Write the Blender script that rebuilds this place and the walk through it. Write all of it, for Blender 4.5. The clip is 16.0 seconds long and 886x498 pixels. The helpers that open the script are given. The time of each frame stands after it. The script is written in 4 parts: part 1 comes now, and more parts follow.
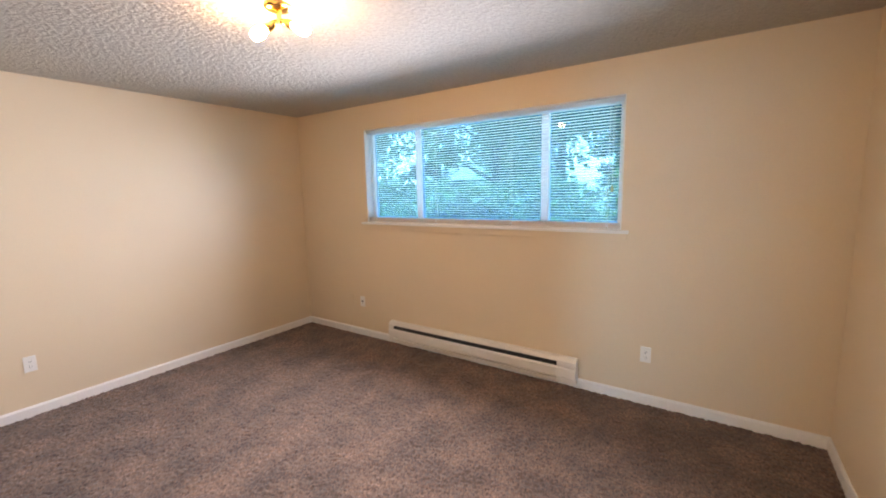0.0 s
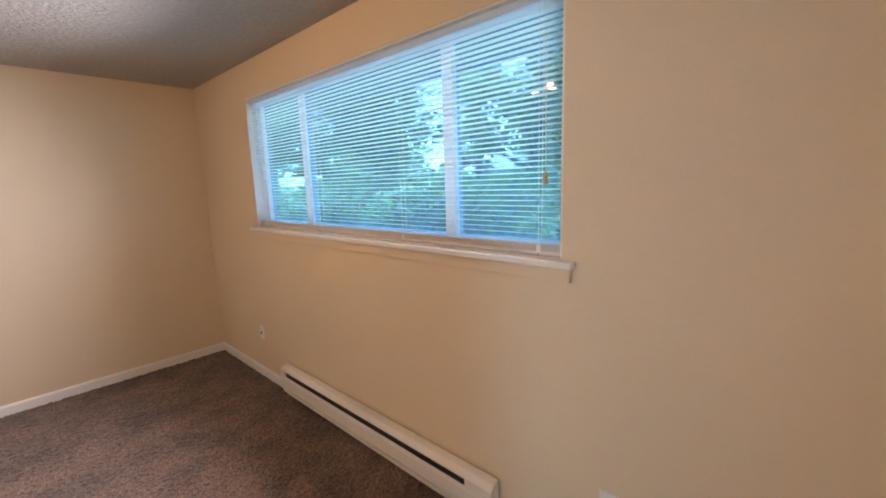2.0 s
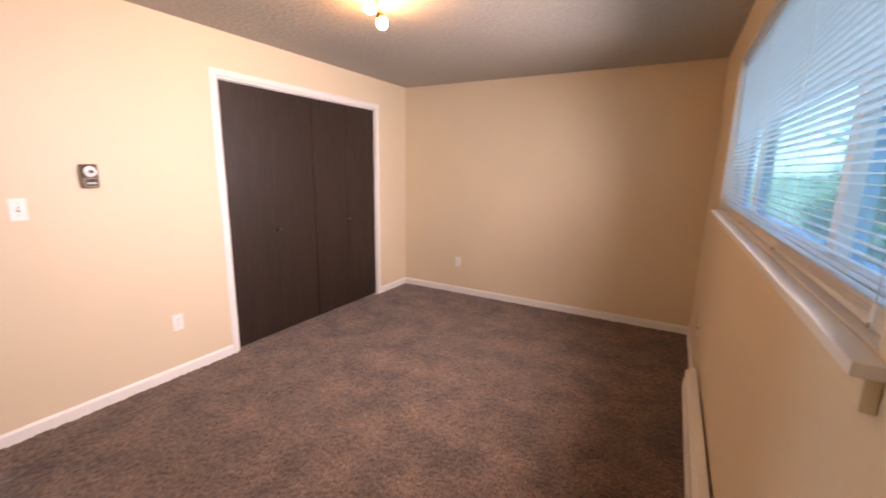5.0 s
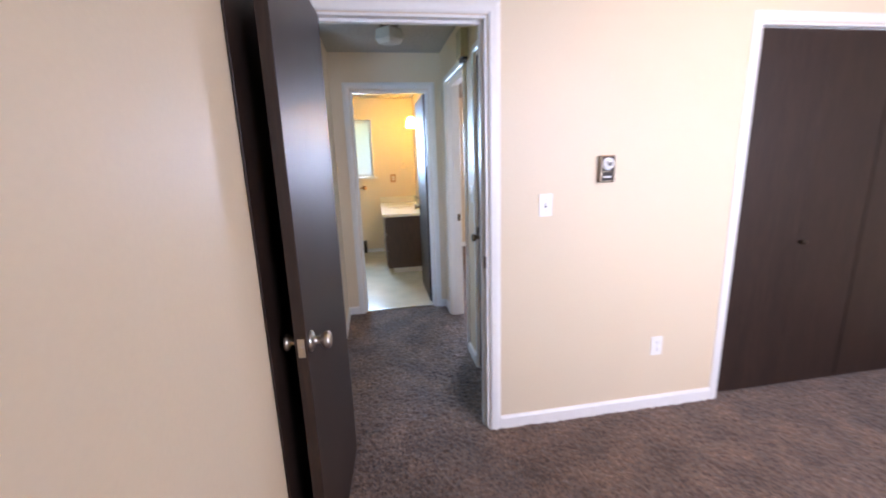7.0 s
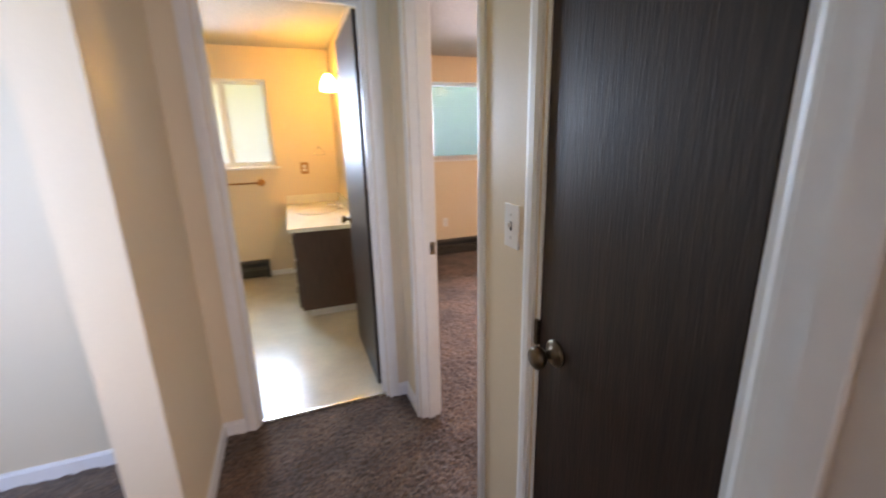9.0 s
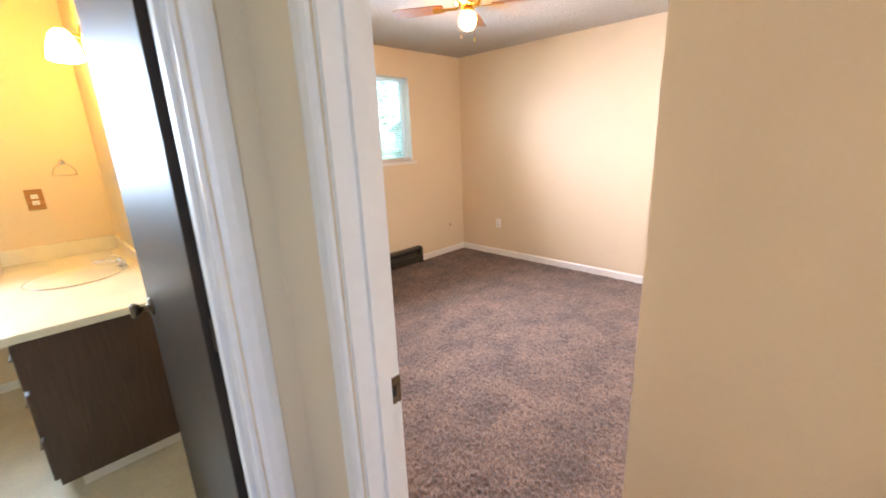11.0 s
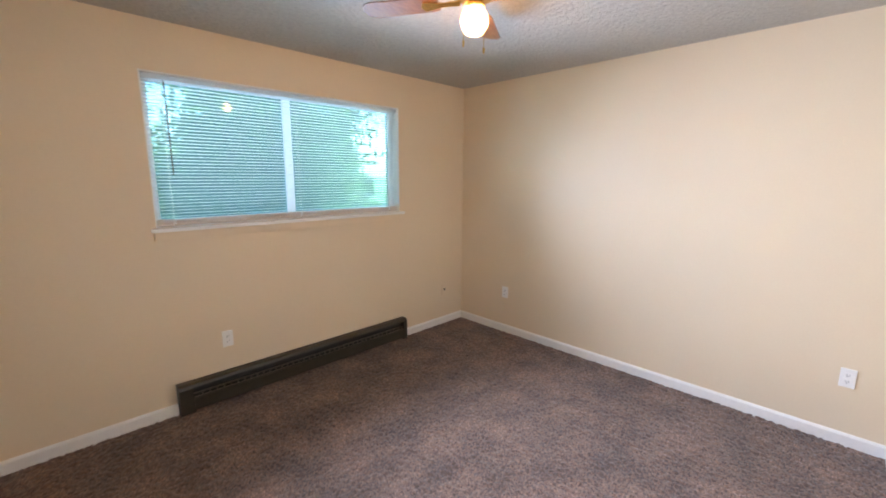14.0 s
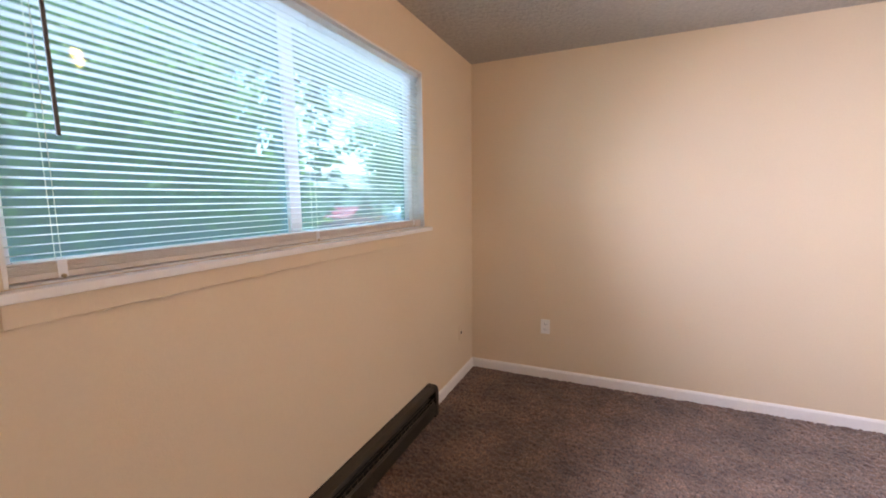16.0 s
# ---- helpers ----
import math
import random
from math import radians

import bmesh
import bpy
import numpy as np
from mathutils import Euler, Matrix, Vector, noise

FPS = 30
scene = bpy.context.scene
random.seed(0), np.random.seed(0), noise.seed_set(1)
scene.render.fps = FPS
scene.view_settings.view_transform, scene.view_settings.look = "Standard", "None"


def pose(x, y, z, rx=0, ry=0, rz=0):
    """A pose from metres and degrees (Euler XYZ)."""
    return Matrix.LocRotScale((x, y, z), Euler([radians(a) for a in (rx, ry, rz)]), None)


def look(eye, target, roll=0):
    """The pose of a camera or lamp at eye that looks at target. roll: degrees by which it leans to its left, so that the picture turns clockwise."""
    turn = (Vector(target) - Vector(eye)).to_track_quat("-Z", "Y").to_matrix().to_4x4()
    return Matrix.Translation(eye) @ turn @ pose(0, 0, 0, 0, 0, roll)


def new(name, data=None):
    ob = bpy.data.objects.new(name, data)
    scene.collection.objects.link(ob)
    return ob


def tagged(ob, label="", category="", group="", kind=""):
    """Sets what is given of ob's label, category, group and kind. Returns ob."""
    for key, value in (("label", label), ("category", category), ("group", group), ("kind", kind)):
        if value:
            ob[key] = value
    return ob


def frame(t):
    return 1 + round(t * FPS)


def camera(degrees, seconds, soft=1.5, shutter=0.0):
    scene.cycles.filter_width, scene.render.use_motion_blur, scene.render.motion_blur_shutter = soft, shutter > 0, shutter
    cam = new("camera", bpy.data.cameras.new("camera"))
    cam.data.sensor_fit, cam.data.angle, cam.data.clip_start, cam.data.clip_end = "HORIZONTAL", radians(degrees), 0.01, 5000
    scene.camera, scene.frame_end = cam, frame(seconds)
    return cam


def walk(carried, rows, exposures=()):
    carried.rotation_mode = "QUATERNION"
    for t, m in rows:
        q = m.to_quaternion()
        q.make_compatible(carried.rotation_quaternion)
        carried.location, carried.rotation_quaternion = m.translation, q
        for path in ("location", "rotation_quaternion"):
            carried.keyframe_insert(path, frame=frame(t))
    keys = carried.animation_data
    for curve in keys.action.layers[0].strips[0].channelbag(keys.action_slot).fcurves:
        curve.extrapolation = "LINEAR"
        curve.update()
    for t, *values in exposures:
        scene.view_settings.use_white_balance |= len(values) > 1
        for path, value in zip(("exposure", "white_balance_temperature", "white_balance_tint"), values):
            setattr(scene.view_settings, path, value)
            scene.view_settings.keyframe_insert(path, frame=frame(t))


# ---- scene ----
cam = camera(95.0, 16.0, soft=1.8, shutter=0.4)
PATH = [
    (0, (0.079, 0.136, 1.568), (-1.03, 1.776, 1.283), -1.3),
    (0.5, (0.071, 0.483, 1.596), (-1.076, 2.1, 1.328), -3.2),
    (1, (0.066, 0.942, 1.569), (-1.054, 2.56, 1.21), -4.7),
    (1.5, (0.132, 1.451, 1.541), (-1.079, 3.008, 1.208), -1.7),
    (2, (0.17, 1.899, 1.548), (-1.162, 3.356, 1.225), -1.9),
    (2.5, (0.21, 2.296, 1.561), (-1.449, 3.363, 1.235), -0.9),
    (3, (0.159, 2.643, 1.542), (-1.741, 3.193, 1.244), -2.1),
    (5.3, (0.32, 2.962, 1.502), (-1.265, 1.811, 1.095), 1.7),
    (5.5, (0.334, 2.931, 1.499), (-1.144, 1.646, 1.092), 2.0),
    (6, (0.332, 2.707, 1.526), (-0.768, 1.082, 1.137), 1.2),
    (6.5, (0.375, 2.337, 1.545), (-0.304, 0.493, 1.17), -1.1),
    (7, (0.387, 1.957, 1.501), (0.075, 0.031, 1.064), -1.9),
    (7.5, (0.386, 1.462, 1.517), (0.224, -0.467, 1.014), -3.0),
    (8, (0.348, 0.963, 1.5), (0.097, -0.946, 0.96), -3.7),
    (8.5, (0.27, 0.5, 1.477), (-0.065, -1.409, 0.986), -2.0),
    (9, (0.252, 0.11, 1.47), (-0.417, -1.702, 0.953), -1.4),
    (9.5, (0.266, -0.252, 1.469), (-0.894, -1.779, 0.9), 1.1),
    (10, (0.265, -0.619, 1.467), (-1.013, -2.071, 0.956), -2.6),
    (10.2, (0.27, -0.737, 1.468), (-1.074, -2.122, 0.943), -1.6),
    (12.3, (-0.444, -1.447, 1.561), (-1.814, -2.811, 1.049), -2.8),
    (12.5, (-0.496, -1.474, 1.58), (-1.823, -2.882, 1.073), -1.7),
    (13, (-0.65, -1.484, 1.584), (-1.895, -2.994, 1.173), -0.2),
    (13.5, (-0.741, -1.551, 1.584), (-2.026, -3.044, 1.239), 0.7),
    (14, (-0.778, -1.819, 1.558), (-2.162, -3.218, 1.205), 0.3),
    (14.5, (-0.803, -2.29, 1.546), (-2.314, -3.546, 1.171), 0.0),
    (15, (-0.859, -2.759, 1.507), (-2.374, -4.036, 1.234), -1.9),
    (15.5, (-0.864, -3.249, 1.45), (-2.547, -4.296, 1.187), -2.3),
    (16, (-0.891, -3.666, 1.407), (-2.704, -4.473, 1.161), -0.7),
]
walk(cam, [(t, look(eye, target, roll)) for t, eye, target, roll in PATH],
     exposures=[(0.0, 3.40, 8400, 28), (1.5, 3.20, 8700, 31), (3.0, 3.05, 9000, 37), (5.5, 2.90, 11100, 45),
                (6.5, 2.95, 7600, 32), (7.0, 3.05, 7400, 34), (8.5, 2.95, 9500, 38), (9.5, 3.10, 9400, 44),
                (10.0, 3.40, 9500, 42), (12.5, 3.00, 7550, 28), (14.5, 2.75, 7150, 26), (16.0, 2.70, 7950, 39)])

# ---------------------------------------------------------------- light
world = bpy.data.worlds.new("sky")
scene.world = world
world.use_nodes = True
wn = world.node_tree
sky = wn.nodes.new("ShaderNodeTexSky")
sky.sky_type, sky.sun_disc = "NISHITA", False
sky.sun_elevation, sky.sun_rotation = radians(60), radians(-80)
wn.nodes["Background"].inputs["Strength"].default_value = 0.15
wn.links.new(sky.outputs["Color"], wn.nodes["Background"].inputs["Color"])

sun = new("sun", bpy.data.lights.new("sun", "SUN"))
sun.data.energy, sun.data.angle, sun.data.color = 5.0, radians(3), (1.0, 0.95, 0.86)
sun.matrix_basis = look((-20, 3, 36), (0, 0, 0))


def window_lamp(name, place, target, w, h, power, tint, spread=110):
    d = bpy.data.lights.new(name, "AREA")
    d.shape, d.size, d.size_y, d.energy, d.color = "RECTANGLE", w, h, power, tint
    d.spread = radians(spread)
    ob = new(name, d)
    ob.matrix_basis = look(place, target)
    return ob


# added lamps: daylight through the slats, and fill for the slats' outer side
window_lamp("window_light_a", (-1.73, 3.18, 1.66), (-1.73, 0.0, 1.0), 2.36, 0.66, 10.5, (0.58, 0.75, 1.0), 128)
window_lamp("slat_fill_a", (-1.73, 3.316, 1.74), (-1.73, 0.0, 1.74), 2.36, 0.8, 3.0, (0.22, 0.56, 1.0), 150)
window_lamp("window_light_b", (-2.2, -4.735, 1.66), (-2.2, 0.0, 0.75), 1.76, 0.66, 14.5, (0.50, 0.70, 1.0), 106)
window_lamp("slat_fill_b", (-2.2, -4.871, 1.70), (-2.2, 0.0, 1.70), 1.76, 0.8, 3.8, (0.36, 0.68, 1.0), 150)
window_lamp("window_light_bath", (0.8, -4.81, 1.7), (0.8, 0.0, 1.0), 0.66, 0.8, 6.5, (0.30, 0.64, 1.0), 110)
# added blue fill for the living room's south wall, from an unseen side
window_lamp("living_fill", (1.9, -0.01, 1.45), (1.9, -2.0, 1.45), 1.35, 1.25, 4.8, (0.19, 0.48, 1.0), 120)



# ---------------------------------------------------------------- materials
def material(name, colour, rough=0.6, metal=0.0, grain=0.0, scale=40.0, bump=0.0, bump_scale=200.0,
             blotch=0.0, blotch_scale=1.5, stretch=(1, 1, 1), coat=0.0, per_object=0.0, depth=0.004):
    m = bpy.data.materials.new(name)
    m.use_nodes = True
    n, l = m.node_tree.nodes, m.node_tree.links
    b = n["Principled BSDF"]
    b.inputs["Base Color"].default_value = (*colour, 1)
    b.inputs["Roughness"].default_value, b.inputs["Metallic"].default_value = rough, metal
    b.inputs["Coat Weight"].default_value = coat
    co = n.new("ShaderNodeTexCoord")
    mp = n.new("ShaderNodeMapping")
    mp.inputs["Scale"].default_value = stretch
    l.new(co.outputs["Object"], mp.inputs["Vector"])
    value = None
    for amount, s, detail in ((grain, scale, 4), (blotch, blotch_scale, 2)):
        if not amount:
            continue
        t = n.new("ShaderNodeTexNoise")
        t.inputs["Scale"].default_value, t.inputs["Detail"].default_value = s, detail
        l.new(mp.outputs["Vector"], t.inputs["Vector"])
        r = n.new("ShaderNodeMapRange")
        r.inputs["From Min"].default_value, r.inputs["From Max"].default_value = 0.3, 0.7
        r.inputs["To Min"].default_value, r.inputs["To Max"].default_value = 1 - amount, 1 + amount
        l.new(t.outputs["Fac"], r.inputs["Value"])
        if value is None:
            value = r.outputs["Result"]
        else:
            mul = n.new("ShaderNodeMath")
            mul.operation = "MULTIPLY"
            l.new(value, mul.inputs[0])
            l.new(r.outputs["Result"], mul.inputs[1])
            value = mul.outputs[0]
    if per_object:
        oi = n.new("ShaderNodeObjectInfo")
        r = n.new("ShaderNodeMapRange")
        r.inputs["To Min"].default_value, r.inputs["To Max"].default_value = 1 - per_object, 1 + per_object
        l.new(oi.outputs["Random"], r.inputs["Value"])
        if value is None:
            value = r.outputs["Result"]
        else:
            mul = n.new("ShaderNodeMath")
            mul.operation = "MULTIPLY"
            l.new(value, mul.inputs[0])
            l.new(r.outputs["Result"], mul.inputs[1])
            value = mul.outputs[0]
    if value is not None:
        mix = n.new("ShaderNodeVectorMath")
        mix.operation = "SCALE"
        mix.inputs[0].default_value = colour
        l.new(value, mix.inputs["Scale"])
        l.new(mix.outputs["Vector"], b.inputs["Base Color"])
    if bump:
        t = n.new("ShaderNodeTexNoise")
        t.inputs["Scale"].default_value, t.inputs["Detail"].default_value = bump_scale, 5
        l.new(mp.outputs["Vector"], t.inputs["Vector"])
        bp = n.new("ShaderNodeBump")
        bp.inputs["Strength"].default_value, bp.inputs["Distance"].default_value = bump, depth
        l.new(t.outputs["Fac"], bp.inputs["Height"])
        l.new(bp.outputs["Normal"], b.inputs["Normal"])
    return m


def glowing(name, colour, strength):
    m = bpy.data.materials.new(name)
    m.use_nodes = True
    b = m.node_tree.nodes["Principled BSDF"]
    b.inputs["Base Color"].default_value = (0.9, 0.88, 0.8, 1)
    b.inputs["Emission Color"].default_value = (*colour, 1)
    b.inputs["Emission Strength"].default_value = strength
    return m


def glass_material(name, tint, veil=0.0):
    m = bpy.data.materials.new(name)
    m.use_nodes = True
    n, l = m.node_tree.nodes, m.node_tree.links
    clear, gloss, mix, edge = (n.new("ShaderNodeBsdfTransparent"), n.new("ShaderNodeBsdfGlossy"),
                               n.new("ShaderNodeMixShader"), n.new("ShaderNodeLayerWeight"))
    clear.inputs["Color"].default_value = (*tint, 1)
    gloss.inputs["Roughness"].default_value = 0.01
    power, ramp = n.new("ShaderNodeMath"), n.new("ShaderNodeMapRange")
    power.operation = "POWER"
    power.inputs[1].default_value = 4.0
    ramp.inputs["To Min"].default_value, ramp.inputs["To Max"].default_value = 0.03, 0.45
    l.new(edge.outputs["Facing"], power.inputs[0])
    l.new(power.outputs[0], ramp.inputs["Value"])
    l.new(ramp.outputs["Result"], mix.inputs["Fac"])
    l.new(clear.outputs["BSDF"], mix.inputs[1])
    l.new(gloss.outputs["BSDF"], mix.inputs[2])
    # translucent share: paints glare haze on the window panes, diffuses the globe
    haze, hazed = n.new("ShaderNodeBsdfTranslucent"), n.new("ShaderNodeMixShader")
    haze.inputs["Color"].default_value = (*tint, 1)
    hazed.inputs["Fac"].default_value = veil
    l.new(mix.outputs["Shader"], hazed.inputs[1])
    l.new(haze.outputs["BSDF"], hazed.inputs[2])
    mix = hazed
    l.new(mix.outputs["Shader"], n["Material Output"].inputs["Surface"])
    return m


def frosted_material(name):
    m = bpy.data.materials.new(name)
    m.use_nodes = True
    n, l = m.node_tree.nodes, m.node_tree.links
    tr, b, mix = n.new("ShaderNodeBsdfTranslucent"), n["Principled BSDF"], n.new("ShaderNodeMixShader")
    tr.inputs["Color"].default_value = (0.92, 0.96, 0.97, 1)
    b.inputs["Roughness"].default_value = 0.25
    mix.inputs["Fac"].default_value = 0.9
    l.new(b.outputs["BSDF"], mix.inputs[1])
    l.new(tr.outputs["BSDF"], mix.inputs[2])
    l.new(mix.outputs["Shader"], n["Material Output"].inputs["Surface"])
    return m


def leaf_material(name, colour, spread=0.45):
    m = bpy.data.materials.new(name)
    m.use_nodes = True
    n, l = m.node_tree.nodes, m.node_tree.links
    b = n["Principled BSDF"]
    b.inputs["Roughness"].default_value = 0.5
    g = n.new("ShaderNodeNewGeometry")
    r = n.new("ShaderNodeMapRange")
    r.inputs["To Min"].default_value, r.inputs["To Max"].default_value = 1 - spread, 1 + spread
    s = n.new("ShaderNodeVectorMath")
    s.operation = "SCALE"
    s.inputs[0].default_value = colour
    l.new(g.outputs["Random Per Island"], r.inputs["Value"])
    l.new(r.outputs["Result"], s.inputs["Scale"])
    l.new(s.outputs["Vector"], b.inputs["Base Color"])
    tr, mix = n.new("ShaderNodeBsdfTranslucent"), n.new("ShaderNodeMixShader")
    l.new(s.outputs["Vector"], tr.inputs["Color"])
    mix.inputs["Fac"].default_value = 0.5
    l.new(b.outputs["BSDF"], mix.inputs[1])
    l.new(tr.outputs["BSDF"], mix.inputs[2])
    l.new(mix.outputs["Shader"], n["Material Output"].inputs["Surface"])
    return m


def carpet_material():
    m = material("carpet_pile", (0.128, 0.073, 0.049), 0.95)
    n, l = m.node_tree.nodes, m.node_tree.links
    b, co = n["Principled BSDF"], n["Texture Coordinate"]
    b.inputs["Sheen Weight"].default_value = 0.25
    b.inputs["Sheen Roughness"].default_value = 0.6
    total = None
    for s, lo, hi, det in ((140.0, 0.30, 1.70, 2), (60.0, 0.66, 1.34, 3), (4.0, 0.68, 1.48, 8)):
        t, r = n.new("ShaderNodeTexNoise"), n.new("ShaderNodeMapRange")
        t.inputs["Scale"].default_value, t.inputs["Detail"].default_value = s, det
        r.inputs["From Min"].default_value, r.inputs["From Max"].default_value = 0.34, 0.66
        r.inputs["To Min"].default_value, r.inputs["To Max"].default_value = lo, hi
        l.new(co.outputs["Object"], t.inputs["Vector"])
        l.new(t.outputs["Fac"], r.inputs["Value"])
        if total is None:
            total = r.outputs["Result"]
        else:
            mul = n.new("ShaderNodeMath")
            mul.operation = "MULTIPLY"
            l.new(total, mul.inputs[0])
            l.new(r.outputs["Result"], mul.inputs[1])
            total = mul.outputs[0]
    s = n.new("ShaderNodeVectorMath")
    s.operation = "SCALE"
    s.inputs[0].default_value = (0.128, 0.073, 0.049)
    l.new(total, s.inputs["Scale"])
    l.new(s.outputs["Vector"], b.inputs["Base Color"])
    return m


PAINT = material("cream_wall_paint", (0.77, 0.625, 0.445), 0.5, grain=0.012, scale=90, bump=0.12, bump_scale=160, blotch=0.02, blotch_scale=1.2)
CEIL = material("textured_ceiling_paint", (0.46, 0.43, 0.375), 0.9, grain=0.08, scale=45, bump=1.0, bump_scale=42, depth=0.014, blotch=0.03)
TRIM = material("white_trim_paint", (0.84, 0.82, 0.78), 0.38, grain=0.02, scale=30, bump=0.05, bump_scale=60)
CARPET = carpet_material()
DARKWOOD = material("dark_stained_wood", (0.027, 0.0135, 0.009), 0.44, grain=0.35, scale=9, stretch=(9, 9, 0.7), bump=0.22, bump_scale=24, blotch=0.15, blotch_scale=1.5)
VANITYWOOD = material("vanity_brown_laminate", (0.085, 0.045, 0.032), 0.4, grain=0.2, scale=9, stretch=(8, 8, 0.8))
STEEL = material("satin_nickel", (0.55, 0.52, 0.47), 0.28, 1.0, grain=0.05)
BRONZE = material("aged_bronze", (0.16, 0.12, 0.085), 0.3, 1.0, grain=0.2, scale=60)
BRASS = material("polished_brass", (0.78, 0.52, 0.18), 0.2, 1.0, grain=0.06, scale=50)
PLASTIC = material("white_plastic", (0.86, 0.84, 0.80), 0.35, grain=0.015)
SLOT = material("dark_slot", (0.02, 0.018, 0.016), 0.7, grain=0.1)
ENAMEL = material("white_enamel", (0.80, 0.76, 0.69), 0.35, grain=0.02, scale=20, blotch=0.02)
FINS = material("heater_fins", (0.05, 0.05, 0.05), 0.5, 0.6, grain=0.3, scale=60)
OLIVE = material("dark_olive_enamel", (0.036, 0.029, 0.019), 0.42, grain=0.12, scale=40)
OLIVELT = material("heater_grille_metal", (0.16, 0.145, 0.115), 0.4, 0.6, grain=0.2, scale=60)
VINYL = material("window_vinyl", (0.82, 0.83, 0.83), 0.35, grain=0.015)
SLAT = material("blind_slat_enamel", (0.78, 0.79, 0.78), 0.4, grain=0.02, scale=10, per_object=0.03)
n_, l_ = SLAT.node_tree.nodes, SLAT.node_tree.links
thin, blend = n_.new("ShaderNodeBsdfTranslucent"), n_.new("ShaderNodeMixShader")
thin.inputs["Color"].default_value = (0.75, 0.80, 0.80, 1)
blend.inputs["Fac"].default_value = 0.5
l_.new(n_["Principled BSDF"].outputs["BSDF"], blend.inputs[1])
l_.new(thin.outputs["BSDF"], blend.inputs[2])
l_.new(blend.outputs["Shader"], n_["Material Output"].inputs["Surface"])
# slat enamel with the warm shade at the sill put into its colour
RAIL = material("shaded_blind_enamel", (0.70, 0.64, 0.57), 0.4, grain=0.03, scale=20)
CORD = material("blind_cord", (0.7, 0.68, 0.62), 0.8, grain=0.1)
WAND = material("smoked_plastic_wand", (0.13, 0.10, 0.085), 0.25, grain=0.1)
OAK = material("honey_oak", (0.42, 0.19, 0.06), 0.4, grain=0.2, scale=12, stretch=(1, 6, 6))
# pane tints paint the daylight's blue cast, veils its glare haze
GLASS = glass_material("blue_hazed_window_glass", (0.31, 0.70, 1.0), 0.21)
GLASS2 = glass_material("south_hazed_window_glass", (0.60, 0.91, 1.0), 0.27)
FANGLASS = glass_material("amber_globe_glass", (1.0, 0.82, 0.52), 0.25)
OBSCURE = frosted_material("frosted_window_glass")
LINO = material("cream_sheet_vinyl", (0.66, 0.60, 0.47), 0.24, grain=0.05, scale=60, blotch=0.07, blotch_scale=5, bump=0.03, bump_scale=40)
MARBLE = material("cultured_marble", (0.82, 0.76, 0.62), 0.15, grain=0.03, scale=12, blotch=0.04, blotch_scale=5)
CHROME = material("chrome", (0.8, 0.8, 0.8), 0.08, 1.0, grain=0.02)
BLADE = material("walnut_blade", (0.20, 0.085, 0.035), 0.35, grain=0.3, scale=8, stretch=(2, 14, 14))
BULB = glowing("warm_bulb_glow", (1.0, 0.69, 0.38), 27.0)
FANBULB = glowing("fan_bulb_glow", (1.0, 0.66, 0.32), 32.0)
BATHBULB = glowing("bath_globe_glow", (1.0, 0.72, 0.16), 10.0)
FROST = material("frosted_glass", (0.75, 0.75, 0.72), 0.2, grain=0.03)
BEIGE = material("beige_plastic", (0.45, 0.36, 0.20), 0.5, grain=0.05)
SIDING = material("soffit_paint", (0.78, 0.78, 0.74), 0.7, grain=0.05)
GRASS = material("lawn", (0.07, 0.13, 0.035), 0.9, grain=0.4, scale=9, blotch=0.3, blotch_scale=0.6)
ASPHALT = material("asphalt", (0.055, 0.055, 0.058), 0.9, grain=0.2, scale=60)
BARK = material("bark", (0.085, 0.06, 0.045), 0.9, grain=0.4, scale=14, bump=0.6, bump_scale=20)
LEAF = leaf_material("shrub_leaf", (0.095, 0.175, 0.055))
LEAF2 = leaf_material("tree_leaf", (0.16, 0.26, 0.08))
NEEDLE = leaf_material("conifer_needle", (0.035, 0.075, 0.04))
CARRED = material("red_car_paint", (0.42, 0.02, 0.025), 0.25, grain=0.02, coat=0.5)
RUBBER = material("rubber", (0.02, 0.02, 0.02), 0.8, grain=0.1)
ROOFING = material("grey_shingle", (0.18, 0.17, 0.165), 0.9, grain=0.3, scale=30)
HOUSEPAINT = material("pale_siding", (0.55, 0.53, 0.48), 0.7, grain=0.05, scale=8)

# ---------------------------------------------------------------- building helpers
ORIGIN = {}


def box(bm, x0, y0, z0, x1, y1, z1, bevel=0.0):
    r = bmesh.ops.create_cube(bm, size=1.0)
    bmesh.ops.scale(bm, vec=(abs(x1 - x0), abs(y1 - y0), abs(z1 - z0)), verts=r["verts"])
    bmesh.ops.translate(bm, vec=((x0 + x1) / 2, (y0 + y1) / 2, (z0 + z1) / 2), verts=r["verts"])
    if bevel:
        edges = {e for v in r["verts"] for e in v.link_edges}
        bmesh.ops.bevel(bm, geom=list(edges), offset=bevel, segments=2, affect="EDGES", profile=0.6)
    return bm


def rod(bm, a, b, r0, r1=None, seg=12):
    a, b = Vector(a), Vector(b)
    m = Matrix.Translation((a + b) / 2) @ (b - a).to_track_quat("Z", "Y").to_matrix().to_4x4()
    bmesh.ops.create_cone(bm, cap_ends=True, segments=seg, radius1=r0, radius2=r0 if r1 is None else r1, depth=(b - a).length, matrix=m)
    return bm


